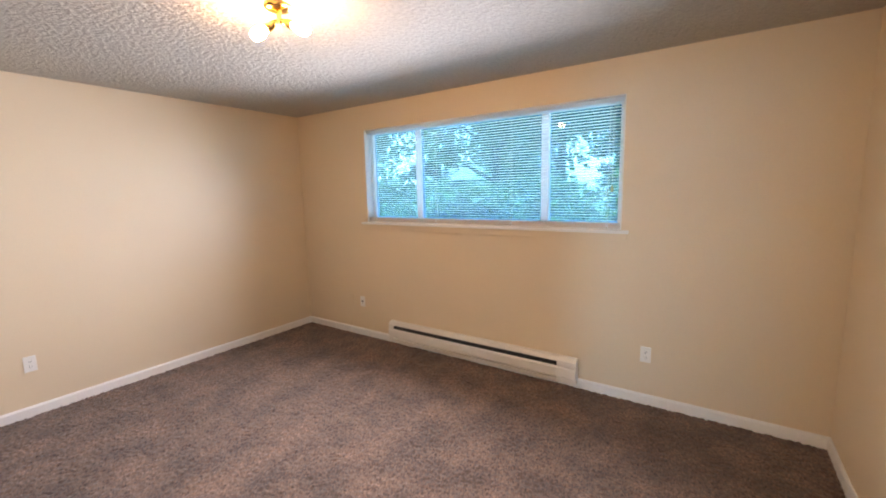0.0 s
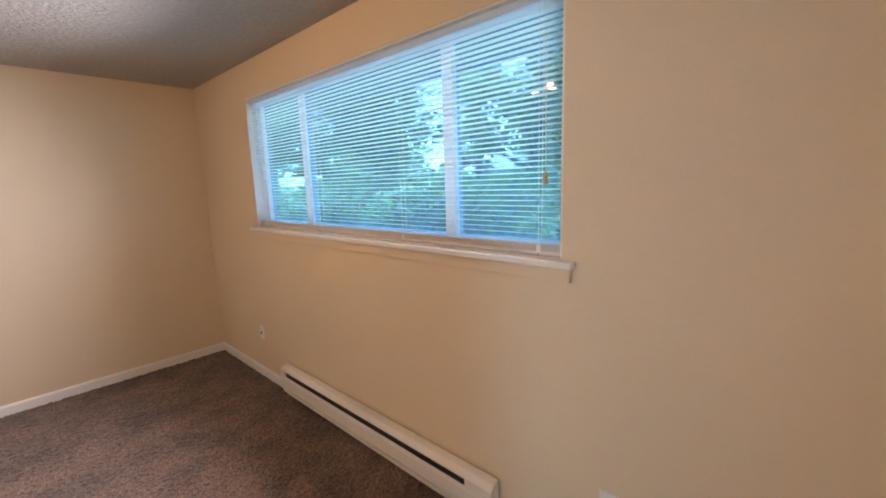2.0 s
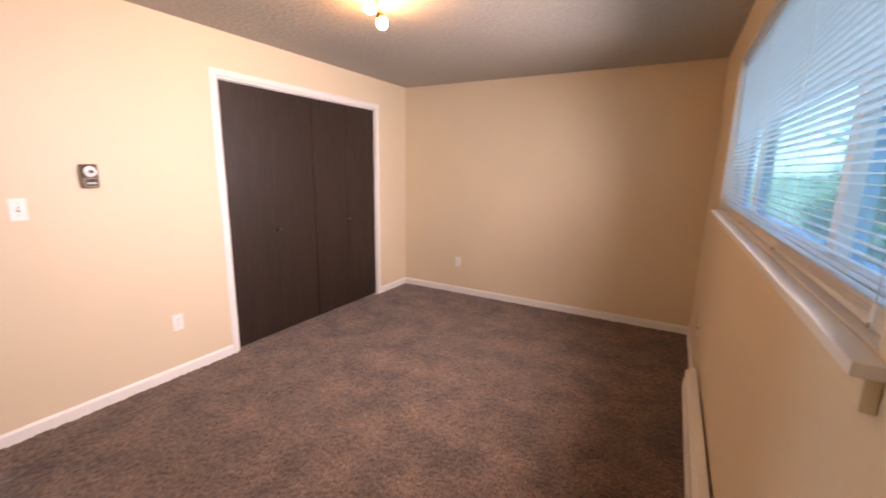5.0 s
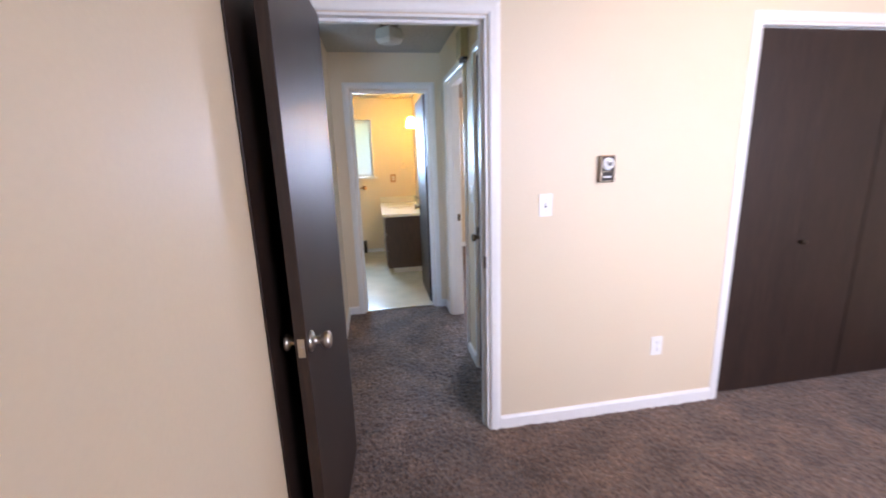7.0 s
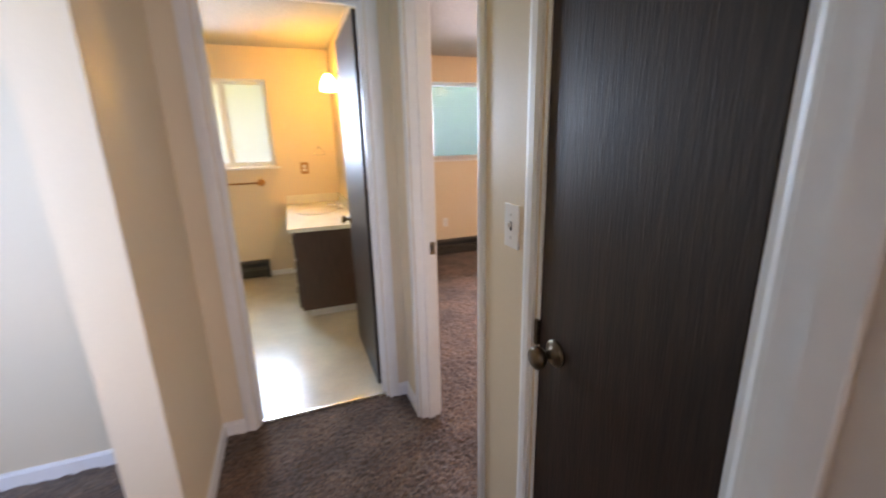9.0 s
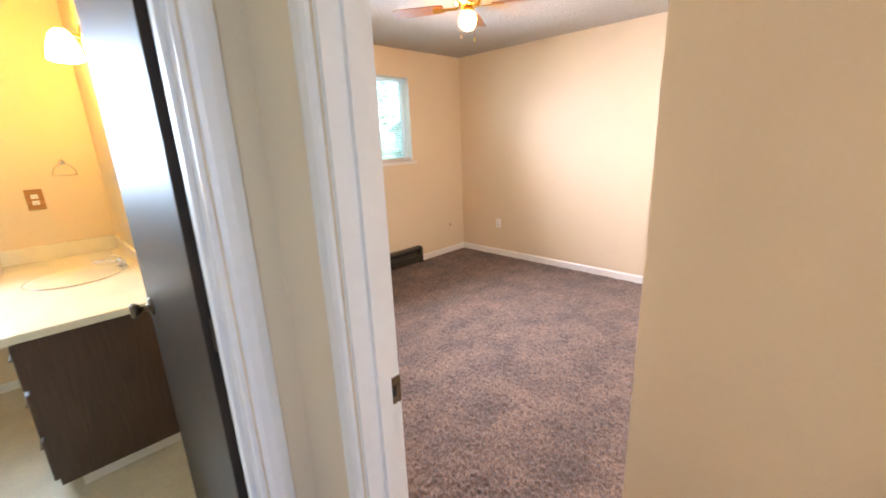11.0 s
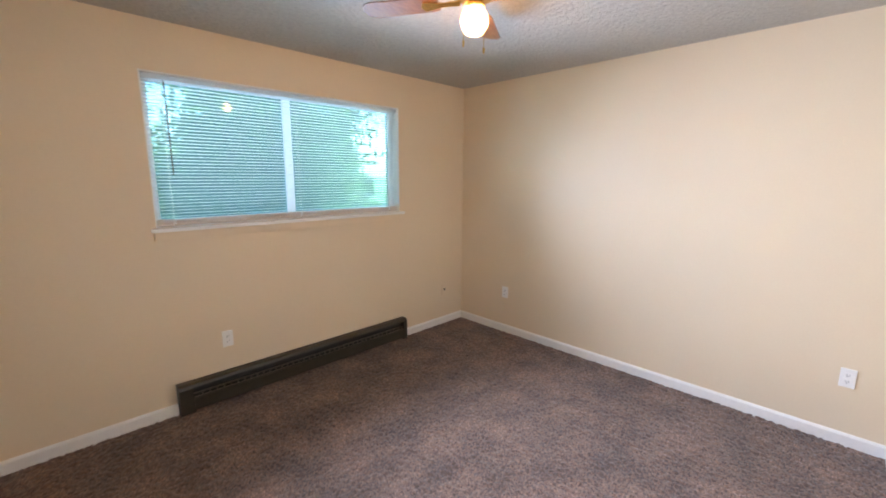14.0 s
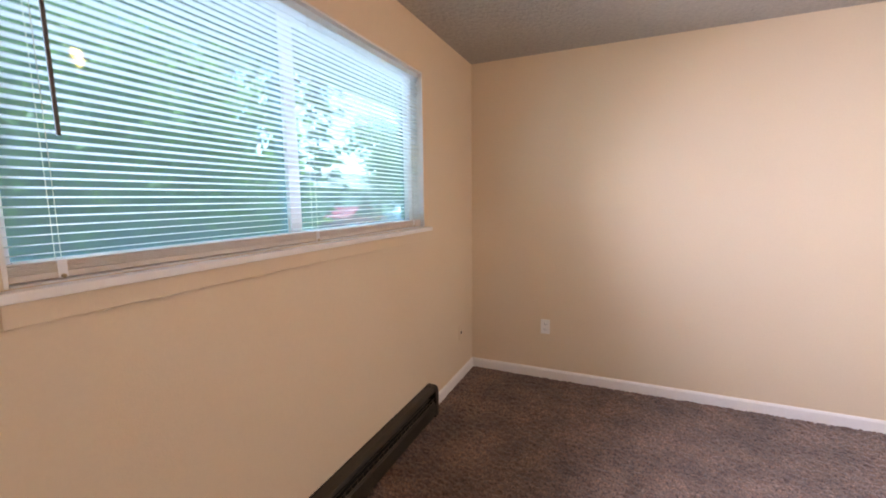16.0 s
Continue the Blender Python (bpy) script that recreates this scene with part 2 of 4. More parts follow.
def lathe(bm, base, axis, profile, seg=20):
    """A turned shape: profile gives (distance along the axis, radius)."""
    base = Vector(base)
    q = Vector(axis).to_track_quat("Z", "Y")
    rings = []
    for d, r in profile:
        rings.append([bm.verts.new(base + q @ Vector((max(r, 1e-4) * math.cos(2 * math.pi * i / seg), max(r, 1e-4) * math.sin(2 * math.pi * i / seg), d))) for i in range(seg)])
    for p, c in zip(rings, rings[1:]):
        for i in range(seg):
            bm.faces.new((p[i], p[(i + 1) % seg], c[(i + 1) % seg], c[i]))
    bm.faces.new(rings[0][::-1])
    bm.faces.new(rings[-1])
    return bm


def prism(bm, outline, place):
    """An outline of (u, v) pushed along a third direction: place(u, v, w) gives the point, for w = 0 and 1."""
    a = [bm.verts.new(place(u, v, 0)) for u, v in outline]
    b = [bm.verts.new(place(u, v, 1)) for u, v in outline]
    k = len(outline)
    for i in range(k):
        bm.faces.new((a[i], a[(i + 1) % k], b[(i + 1) % k], b[i]))
    bm.faces.new(a[::-1])
    bm.faces.new(b)
    bmesh.ops.recalc_face_normals(bm, faces=bm.faces[:])
    return bm


def thing(name, loc, label, category, group="", kind=""):
    ob = new(name)
    ob.location = loc
    ob.empty_display_size = 0.05
    ORIGIN[ob.name] = Vector(loc)
    return tagged(ob, label, category, group, kind)


def part(name, bm, mat, parent, label="", smooth=False):
    me = bpy.data.meshes.new(name)
    o = ORIGIN[parent.name]
    bmesh.ops.translate(bm, vec=-o, verts=bm.verts[:])
    bm.to_mesh(me)
    bm.free()
    me.materials.append(mat)
    if smooth:
        for p in me.polygons:
            p.use_smooth = True
    ob = new(name, me)
    ob.parent = parent
    ORIGIN[ob.name] = o
    return tagged(ob, label)


def solid(name, bm, mat, label="", category="", kind="structure", smooth=False):
    me = bpy.data.meshes.new(name)
    bm.to_mesh(me)
    bm.free()
    me.materials.append(mat)
    if smooth:
        for p in me.polygons:
            p.use_smooth = True
    ob = new(name, me)
    ORIGIN[ob.name] = Vector((0, 0, 0))
    return tagged(ob, label, category, kind=kind)


def B():
    return bmesh.new()


def wall_x(name, y0, y1, x0, x1, holes, label, mat=None):
    """A wall that runs along x; holes are (x0, x1, z0, z1)."""
    bm, at = B(), x0
    for a, b, lo, hi in sorted(holes):
        box(bm, at, y0, 0, a, y1, H)
        if lo > 0:
            box(bm, a, y0, 0, b, y1, lo)
        box(bm, a, y0, hi, b, y1, H)
        at = b
    box(bm, at, y0, 0, x1, y1, H)
    return solid(name, bm, mat or PAINT, label, "wall")


def wall_y(name, x0, x1, y0, y1, holes, label, mat=None):
    bm, at = B(), y0
    for a, b, lo, hi in sorted(holes):
        box(bm, x0, at, 0, x1, a, H)
        if lo > 0:
            box(bm, x0, a, 0, x1, b, lo)
        box(bm, x0, a, hi, x1, b, H)
        at = b
    box(bm, x0, at, 0, x1, y1, H)
    return solid(name, bm, mat or PAINT, label, "wall")


# ---------------------------------------------------------------- plan
H = 2.44
AW, AE, AS, AN = -4.01, 0.72, 0.0, 3.24            # first bedroom
T = 0.11
HW, HS = -0.28, -2.0                                # hall: west face, bath wall
BE, BS, BN = -0.39, -4.795, -1.50                   # second bedroom: east face, south face, closet face
ALC = -1.16                                         # end of the closet wall
TOP = 2.125                                          # door openings
W1 = (-2.97, -0.48, 1.26, 2.195)
W2 = (-3.155, -1.262, 1.235, 2.155)
W3 = (0.375, 1.23, 1.24, 2.13)
CLO = (-3.43, -1.61)
DA = (-0.166, 0.61)
DB = (-1.745, -0.995)
DL = (-0.680, -0.190)
DBA = (-0.16, 0.555)

wall_x("wall_north", AN, AN + 0.15, AW - 0.15, AE + T, [W1], "cream painted outer wall with a wide window")
wall_y("wall_west", AW - 0.15, AW, BS, AN, [], "cream painted outer wall of both bedrooms")
wall_x("wall_closets", AS - T, AS, AW, AE, [(CLO[0], CLO[1], 0, TOP), (DA[0], DA[1], 0, TOP)], "cream wall with a closet and a doorway")
wall_y("wall_east", AE, AE + T, AS, AN, [], "cream painted bedroom wall")
wall_x("wall_south", BS - 0.15, BS, AW - 0.15, 1.95, [W2, W3], "cream painted outer wall with two windows")
wall_y("wall_hall", HW - T, HW, HS - T, AS - T, [(DB[0], DB[1], 0, TOP), (DL[0], DL[1], 0, TOP)], "cream hall wall with two doorways")
wall_y("wall_between_bath_and_bedroom", HW - T, HW, BS, HS - T, [], "cream painted wall")
wall_x("wall_bath", HS - T, HS, HW, 1.95, [(DBA[0], DBA[1], 0, TOP)], "cream wall with the bathroom doorway")
wall_y("wall_hall_stub", AE, AE + 0.155, HS, -1.28, [], "short cream wall at the end of the hall")
wall_y("wall_bath_east", 1.95, 2.06, BS, HS, [], "cream bathroom wall")
wall_y("wall_closet_end", ALC - T, ALC, BN, -0.82, [], "cream end wall of the closet")
wall_x("wall_closet_front", BN, BN + T, AW, ALC - T, [], "cream closet wall")
wall_x("wall_closet_back", -0.82, -0.82 + T, AW, HW - T, [], "cream wall between the closets")
# out of view; its opening is added to let blue daylight in
wall_x("wall_living_north", 0.0, 0.11, AE + T, 3.4, [(1.2, 2.6, 0.8, 2.1)], "unseen cream living room wall with an added window opening")
wall_y("wall_living_east", 3.25, 3.4, HS, 0.0, [], "cream living room wall")
wall_x("wall_living_south", HS - T, HS, 2.06, 3.4, [], "cream living room wall")

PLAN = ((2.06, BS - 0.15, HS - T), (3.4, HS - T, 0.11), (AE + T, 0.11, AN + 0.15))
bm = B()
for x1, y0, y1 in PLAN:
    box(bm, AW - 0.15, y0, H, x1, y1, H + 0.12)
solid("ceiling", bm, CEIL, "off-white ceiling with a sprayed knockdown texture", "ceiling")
bm = B()
for x1, y0, y1 in PLAN:
    box(bm, AW - 0.15, y0, -0.3, x1, y1, -0.014)
solid("floor", bm, CARPET, "carpeted floor slab", "floor")


def carpet(name, x0, x1, y0, y1, step):
    """Cut pile: a fine sheet whose tufts stand at uneven heights."""
    nx, ny = int((x1 - x0) / step) + 1, int((y1 - y0) / step) + 1
    rng = np.random.default_rng(len(name))
    gx, gy = np.meshgrid(np.linspace(x0, x1, nx), np.linspace(y0, y1, ny))
    inner = np.zeros_like(gx)
    inner[1:-1, 1:-1] = 1
    gx = gx + inner * rng.uniform(-0.4, 0.4, gx.shape) * step
    gy = gy + inner * rng.uniform(-0.4, 0.4, gx.shape) * step
    gz = rng.uniform(-0.013, 0.003, gx.shape)
    co = np.stack([gx, gy, gz], -1).reshape(-1, 3)
    i = (np.arange(ny - 1)[:, None] * nx + np.arange(nx - 1)[None, :]).ravel()
    quads = np.stack([i, i + 1, i + nx + 1, i + nx], -1)
    me = bpy.data.meshes.new(name)
    me.vertices.add(len(co))
    me.vertices.foreach_set("co", co.ravel())
    me.loops.add(quads.size)
    me.loops.foreach_set("vertex_index", quads.ravel().astype(np.int32))
    me.polygons.add(len(quads))
    me.polygons.foreach_set("loop_start", np.arange(0, quads.size, 4, dtype=np.int32))
    me.update(calc_edges=True)
    me.materials.append(CARPET)
    me.polygons.foreach_set("use_smooth", np.ones(len(quads), dtype=bool))
    return tagged(new(name, me), "brown cut-pile carpet with brushed lighter patches", "carpet", kind="structure")


carpet("carpet_bedroom_north", AW, AE, AS - T, AN, 0.009)
carpet("carpet_hall", HW - T, AE + 0.2, HS - 0.03, AS - T, 0.009)
carpet("carpet_bedroom_south", AW, HW - T, BS, -0.82, 0.009)
carpet("carpet_living", AE + 0.2, 3.25, HS, 0.0, 0.02)
bm = B()
box(bm, HW, BS, -0.012, 1.95, HS - 0.03, 0.004)
solid("floor_bath", bm, LINO, "cream sheet vinyl bathroom floor", "floor")
bm = B()
box(bm, DBA[0], HS - 0.05, 0.002, DBA[1], HS - 0.025, 0.009, 0.002)
solid("trim_bath_threshold", bm, STEEL, "metal strip between carpet and vinyl", "trim")


# ---------------------------------------------------------------- trim
def baseboard(name, a, b, out, h=0.072, d=0.014):
    """A moulded board along a wall from a to b (x, y); out points into the room."""
    a, b, out = Vector((*a, 0)), Vector((*b, 0)), Vector((*out, 0))
    prof = [(0, -0.01), (d, -0.01), (d, h - 0.014), (d * 0.55, h - 0.004), (d * 0.3, h), (0, h)]
    bm = prism(B(), prof, lambda u, v, w: a.lerp(b, w) + out * u + Vector((0, 0, v)))
    return solid(name, bm, TRIM, "white painted baseboard", "baseboard")


baseboard("baseboard_north_left", (AW, AN), (-2.67, AN), (0, -1))
baseboard("baseboard_north_right", (-0.755, AN), (AE, AN), (0, -1))
baseboard("baseboard_north_behind_heater", (-2.67, AN), (-0.755, AN), (0, -1))
baseboard("baseboard_west_a", (AW, AS), (AW, AN), (1, 0))
baseboard("baseboard_closet_left", (AW, AS), (CLO[0] - 0.052, AS), (0, 1))
baseboard("baseboard_closet_right", (CLO[1] + 0.052, AS), (DA[0] - 0.062, AS), (0, 1))
baseboard("baseboard_east_a", (AE, 0.89), (AE, AN), (-1, 0))
baseboard("baseboard_hall_east", (AE, -1.28), (AE, HS), (-1, 0))
baseboard("baseboard_hall_end", (AE, -1.28), (AE + 0.155, -1.28), (0, 1))
baseboard("baseboard_hall_south_left", (DBA[1] + 0.062, HS), (AE, HS), (0, 1))
baseboard("baseboard_hall_south_right", (HW, HS), (DBA[0] - 0.062, HS), (0, 1))
baseboard("baseboard_hall_west_mid", (HW, DB[1] + 0.04), (HW, DL[0] - 0.062), (1, 0))
baseboard("baseboard_hall_west_low", (HW, HS), (HW, DB[0] - 0.062), (1, 0))
baseboard("baseboard_west_b", (AW, BS), (AW, BN), (1, 0))
baseboard("baseboard_south_b_right", (AW, BS), (-3.17, BS), (0, 1))
baseboard("baseboard_south_b_left", (-1.265, BS), (BE, BS), (0, 1))
baseboard("baseboard_east_b", (BE, BS), (BE, DB[0] - 0.062), (-1, 0))
baseboard("baseboard_closet_end", (ALC, BN), (ALC, -0.82), (1, 0))
baseboard("baseboard_closet_front", (AW, BN), (ALC, BN), (0, -1))
baseboard("baseboard_living", (AE + 0.155, HS), (3.25, HS), (0, 1))
baseboard("baseboard_bath", (0.57, BS), (0.29, BS), (0, 1), 0.06)
baseboard("baseboard_bath_east", (1.3, BS), (1.95, BS), (0, 1), 0.06)


def casing(name, axis, face, out, a, b, top, w=0.062, d=0.014, jamb=0.0, slim=1.0):
    """Trim round an opening on one face of a wall, with its lining. axis 'x' or 'y' is the way the wall runs."""
    ob = thing(name, (0, 0, 0), "white painted door casing", "door casing", kind="structure")
    prof = [(0.004, 0), (0.004, d * 0.6), (0.014, d), (w * 0.6, d), (w - 0.012, d * 0.75), (w, d * 0.45), (w, 0)]

    def put(along, up, off):
        return (along, face + out * off, up) if axis == "x" else (face + out * off, along, up)
    part("side_trim", prism(B(), prof, lambda u, v, k: put(a - u, (top + u) * k - 0.008 * (1 - k), v)), TRIM, ob)
    part("side_trim", prism(B(), prof, lambda u, v, k: put(b + u * slim, (top + u) * k - 0.008 * (1 - k), v)), TRIM, ob)
    part("head_trim", prism(B(), prof, lambda u, v, k: put((a - u) * (1 - k) + (b + u * slim) * k, top + u, v)), TRIM, ob)
    if jamb:
        def slab(p0, p1, z0, z1, s0=-0.003, s1=None):
            s1 = -jamb + 0.003 if s1 is None else s1
            lo, hi = sorted((face + out * s0, face + out * s1))
            bm = B()
            if axis == "x":
                box(bm, p0, lo, z0, p1, hi, z1)
            else:
                box(bm, lo, p0, z0, hi, p1, z1)
            return bm
        part("jamb", slab(a - 0.003, a + 0.012, -0.008, top - 0.012), TRIM, ob)
        part("jamb", slab(b - 0.012, b + 0.003, -0.008, top - 0.012), TRIM, ob)
        part("head_jamb", slab(a - 0.003, b + 0.003, top - 0.012, top + 0.003), TRIM, ob)
        mid = -jamb * 0.55
        part("stop", slab(a + 0.012, a + 0.024, -0.008, top - 0.024, mid + 0.016, mid - 0.016), TRIM, ob)
        part("stop", slab(b - 0.024, b - 0.012, -0.008, top - 0.024, mid + 0.016, mid - 0.016), TRIM, ob)
        part("head_stop", slab(a + 0.012, b - 0.012, top - 0.024, top - 0.012, mid + 0.016, mid - 0.016), TRIM, ob)
    return ob


casing("trim_bedroom_door", "x", AS, 1, DA[0], DA[1], TOP, jamb=T)
casing("trim_bedroom_door_hall_side", "x", AS - T, -1, DA[0], DA[1], TOP)
casing("trim_closet", "x", AS, 1, CLO[0], CLO[1], TOP, w=0.050, jamb=T)
casing("trim_second_bedroom_door", "y", HW, 1, DB[0], DB[1], TOP, jamb=T, slim=0.62)
casing("trim_second_bedroom_inside", "y", BE, -1, DB[0], DB[1], TOP)
casing("trim_linen_closet", "y", HW, 1, DL[0], DL[1], TOP, w=0.056, jamb=T)
casing("trim_bath_door", "x", HS, 1, DBA[0], DBA[1], TOP, jamb=T)
casing("trim_bath_inside", "x", HS - T, -1, DBA[0], DBA[1], TOP)


# ---------------------------------------------------------------- doors
def knob(parent, place, out, mat, name="door_knob", reach=1.0):
    turned = [(0, 0.033), (0.004, 0.033), (0.009, 0.026), (0.011, 0.012), (0.030, 0.010), (0.036, 0.020),
              (0.046, 0.027), (0.056, 0.027), (0.062, 0.021), (0.064, 0.006)]
    k = lathe(B(), place, out, [(u * reach, v) for u, v in turned], 20)
    return part(name, k, mat, parent, "round metal knob on a rose", smooth=True)


def leaf_y(ob, x0, x1, y0, y1, z0, z1):
    bm = B()
    box(bm, x0, y0, z0, x1, y1, z1, 0.002)
    return part("leaf", bm, DARKWOOD, ob)


def hinge(ob, x, y, z):
    bm = B()
    rod(bm, (x, y, z - 0.045), (x, y, z + 0.045), 0.006)
    box(bm, x - 0.012, y - 0.003, z - 0.042, x + 0.012, y + 0.003, z + 0.042)
    part("hinge", bm, BRONZE, ob)


# bedroom door, open against the east wall
d = thing("door_1", (0.605, 0.02, 0), "open dark-stained flush wooden bedroom door", "door", kind="structure")
leaf_y(d, 0.572, 0.607, 0.016, 0.772, 0.015, TOP - 0.02)
knob(d, (0.572, 0.72, 0.955), (-1, 0, 0), STEEL)
knob(d, (0.607, 0.72, 0.955), (1, 0, 0), STEEL, reach=0.72)
bm = B()
box(bm, 0.579, 0.771, 0.925, 0.600, 0.7735, 0.985, 0.001)
rod(bm, (0.589, 0.772, 0.955), (0.589, 0.781, 0.955), 0.008)
part("latch_plate", bm, STEEL, d)
for z in (0.25, 1.05, 1.85):
    hinge(d, 0.609, 0.012, z)
d.rotation_euler.z = radians(-3.6)
# dark door on the east wall behind it
d = thing("door_2", (AE, 0.45, 0), "closed dark-stained wooden door behind the open door", "door", kind="structure")
leaf_y(d, AE - 0.008, AE - 0.001, 0.07, 0.815, 0.015, TOP - 0.02)

# closet bifold doors
d = thing("closet_door", (-2.52, AS - 0.03, 0), "closed dark-stained bifold closet doors with small knobs", "closet door", kind="structure")
edges = np.linspace(CLO[0] + 0.014, CLO[1] - 0.014, 5)
for i, (a, b) in enumerate(zip(edges[:-1], edges[1:])):
    bm = B()
    gap = 0.0045 if i == 1 else 0.0015
    box(bm, a + (0.0045 if i == 2 else 0.0012), AS - 0.052, 0.012, b - gap, AS - 0.022 - (0.0015 if i in (1, 2) else 0), TOP - 0.02, 0.002)
    part("panel", bm, DARKWOOD, d)
for x in (-2.975 + 0.02, -2.065 - 0.02):
    k = lathe(B(), (x, AS - 0.023, 0.95), (0, 1, 0), [(0, 0.010), (0.012, 0.008), (0.018, 0.014), (0.027, 0.016), (0.033, 0.010), (0.034, 0.002)], 14)
    part("knob", k, BRONZE, d, "small dark knob", smooth=True)

# linen closet door, closed
d = thing("door_3", (HW - 0.02, -0.48, 0), "closed narrow dark-stained linen closet door", "door", kind="structure")
leaf_y(d, HW - 0.040, HW - 0.004, DL[0] + 0.015, DL[1] - 0.015, 0.015, TOP - 0.02)
knob(d, (HW - 0.004, -0.600, 0.983), (1, 0, 0), BRONZE)
bm = B()
box(bm, HW - 0.012, DL[0] + 0.003, 0.975, HW + 0.006, DL[0] + 0.016, 1.040, 0.001)
part("latch_plate", bm, BRONZE, d, "dark strike lip")

# bathroom door, open inwards
d = thing("door_4", (-0.15, HS - T, 0), "open dark-stained wooden bathroom door", "door", kind="structure")
leaf_y(d, -0.158, -0.123, -2.84, HS - T - 0.014, 0.015, TOP - 0.02)
knob(d, (-0.123, -2.775, 0.95), (1, 0, 0), BRONZE)
knob(d, (-0.158, -2.775, 0.95), (-1, 0, 0), BRONZE)
for z in (0.25, 1.05, 1.85):
    hinge(d, -0.151, HS - T - 0.006, z)


def strike(name, place, axis):
    ob = thing(name, place, "small metal strike plate on the door jamb", "strike plate")
    x, y, z = place
    bm, hole = B(), B()
    if axis == "x":          # on a jamb that faces along x
        box(bm, x, y - 0.022, z - 0.032, x + 0.003, y + 0.022, z + 0.032, 0.001)
        box(hole, x + 0.0025, y - 0.009, z - 0.014, x + 0.0036, y + 0.009, z + 0.014)
    else:
        box(bm, x - 0.022, y, z - 0.032, x + 0.022, y + 0.003, z + 0.032, 0.001)
        box(hole, x - 0.009, y + 0.0025, z - 0.014, x + 0.009, y + 0.0036, z + 0.014)
    part("plate", bm, BRONZE, ob)
    part("latch_hole", hole, SLOT, ob)


strike("strike_plate", (DA[0] + 0.012, AS - 0.024, 0.965), "x")
strike("strike_plate", (HW - 0.085, DB[0] + 0.012, 0.955), "y")


# ---------------------------------------------------------------- windows
def window(name, y, out, span, mullions, label, pane=None, horn=0.05):
    """A vinyl window in a wall along x; out is +1 where outdoors is towards +y. Glass, frame, stool and apron."""
    x0, x1, z0, z1 = span
    ob = thing(name, ((x0 + x1) / 2, y, z0), label, "window", kind="structure")
    f0, f1 = sorted((y + out * 0.085, y + out * 0.145))

    def bar(nm, a, c, b, e):
        bm = B()
        box(bm, a, f0, c, b, f1, e, 0.003)
        part(nm, bm, VINYL, ob)
    bar("frame_side", x0 + 0.001, z0, x0 + 0.045, z1 - 0.001)
    bar("frame_side", x1 - 0.045, z0, x1 - 0.001, z1 - 0.001)
    bar("frame_sill", x0 + 0.046, z0, x1 - 0.046, z0 + 0.045)
    bar("frame_head", x0 + 0.046, z1 - 0.046, x1 - 0.046, z1 - 0.001)
    stops = [x0 + 0.045, *mullions, x1 - 0.045]
    for i, m in enumerate(mullions):
        bar("mullion", m - 0.03, z0 + 0.046, m + 0.03, z1 - 0.047)
    for i, (a, b) in enumerate(zip(stops[:-1], stops[1:])):
        yy = y + out * (0.105 if i % 2 else 0.118)
        bm = B()
        box(bm, a, yy - 0.002, z0 + 0.04, b, yy + 0.002, z1 - 0.04)
        g = part("pane", bm, pane or GLASS, ob, "glass pane with daylight's blue cast and haze in its colour" if pane is None or pane is GLASS2 else "frosted glass pane")
        g.visible_shadow = False
    r0, r1 = sorted((y + out * 0.002, y + out * 0.084))
    for a, b in ((x0 + 0.001, x0 + 0.009), (x1 - 0.009, x1 - 0.001)):
        bm = B()
        box(bm, a, r0, z0, b, r1, z1 - 0.001)
        part("reveal", bm, TRIM, ob)
    bm = B()
    box(bm, x0 + 0.010, r0, z1 - 0.010, x1 - 0.010, r1, z1 - 0.001)
    part("reveal_head", bm, TRIM, ob)
    s0 = y - out * 0.042
    bm = B()
    box(bm, x0 - horn, s0, z0 - 0.024, x1 + horn, y - out * 0.001, z0 - 0.001, 0.004)
    part("stool", bm, TRIM, ob, "white painted window stool")
    bm = B()
    box(bm, x0 - horn + 0.012, min(y - out * 0.021, y - out * 0.001), z0 - 0.078, x1 + horn - 0.012, max(y - out * 0.021, y - out * 0.001), z0 - 0.025, 0.003)
    part("apron", bm, PAINT, ob, "cream painted apron")
    bm = B()
    box(bm, x0 + 0.01, min(y, y + out * 0.084), z0 + 0.0005, x1 - 0.01, max(y, y + out * 0.084), z0 + 0.004)
    part("sill_board", bm, TRIM, ob)
    return ob


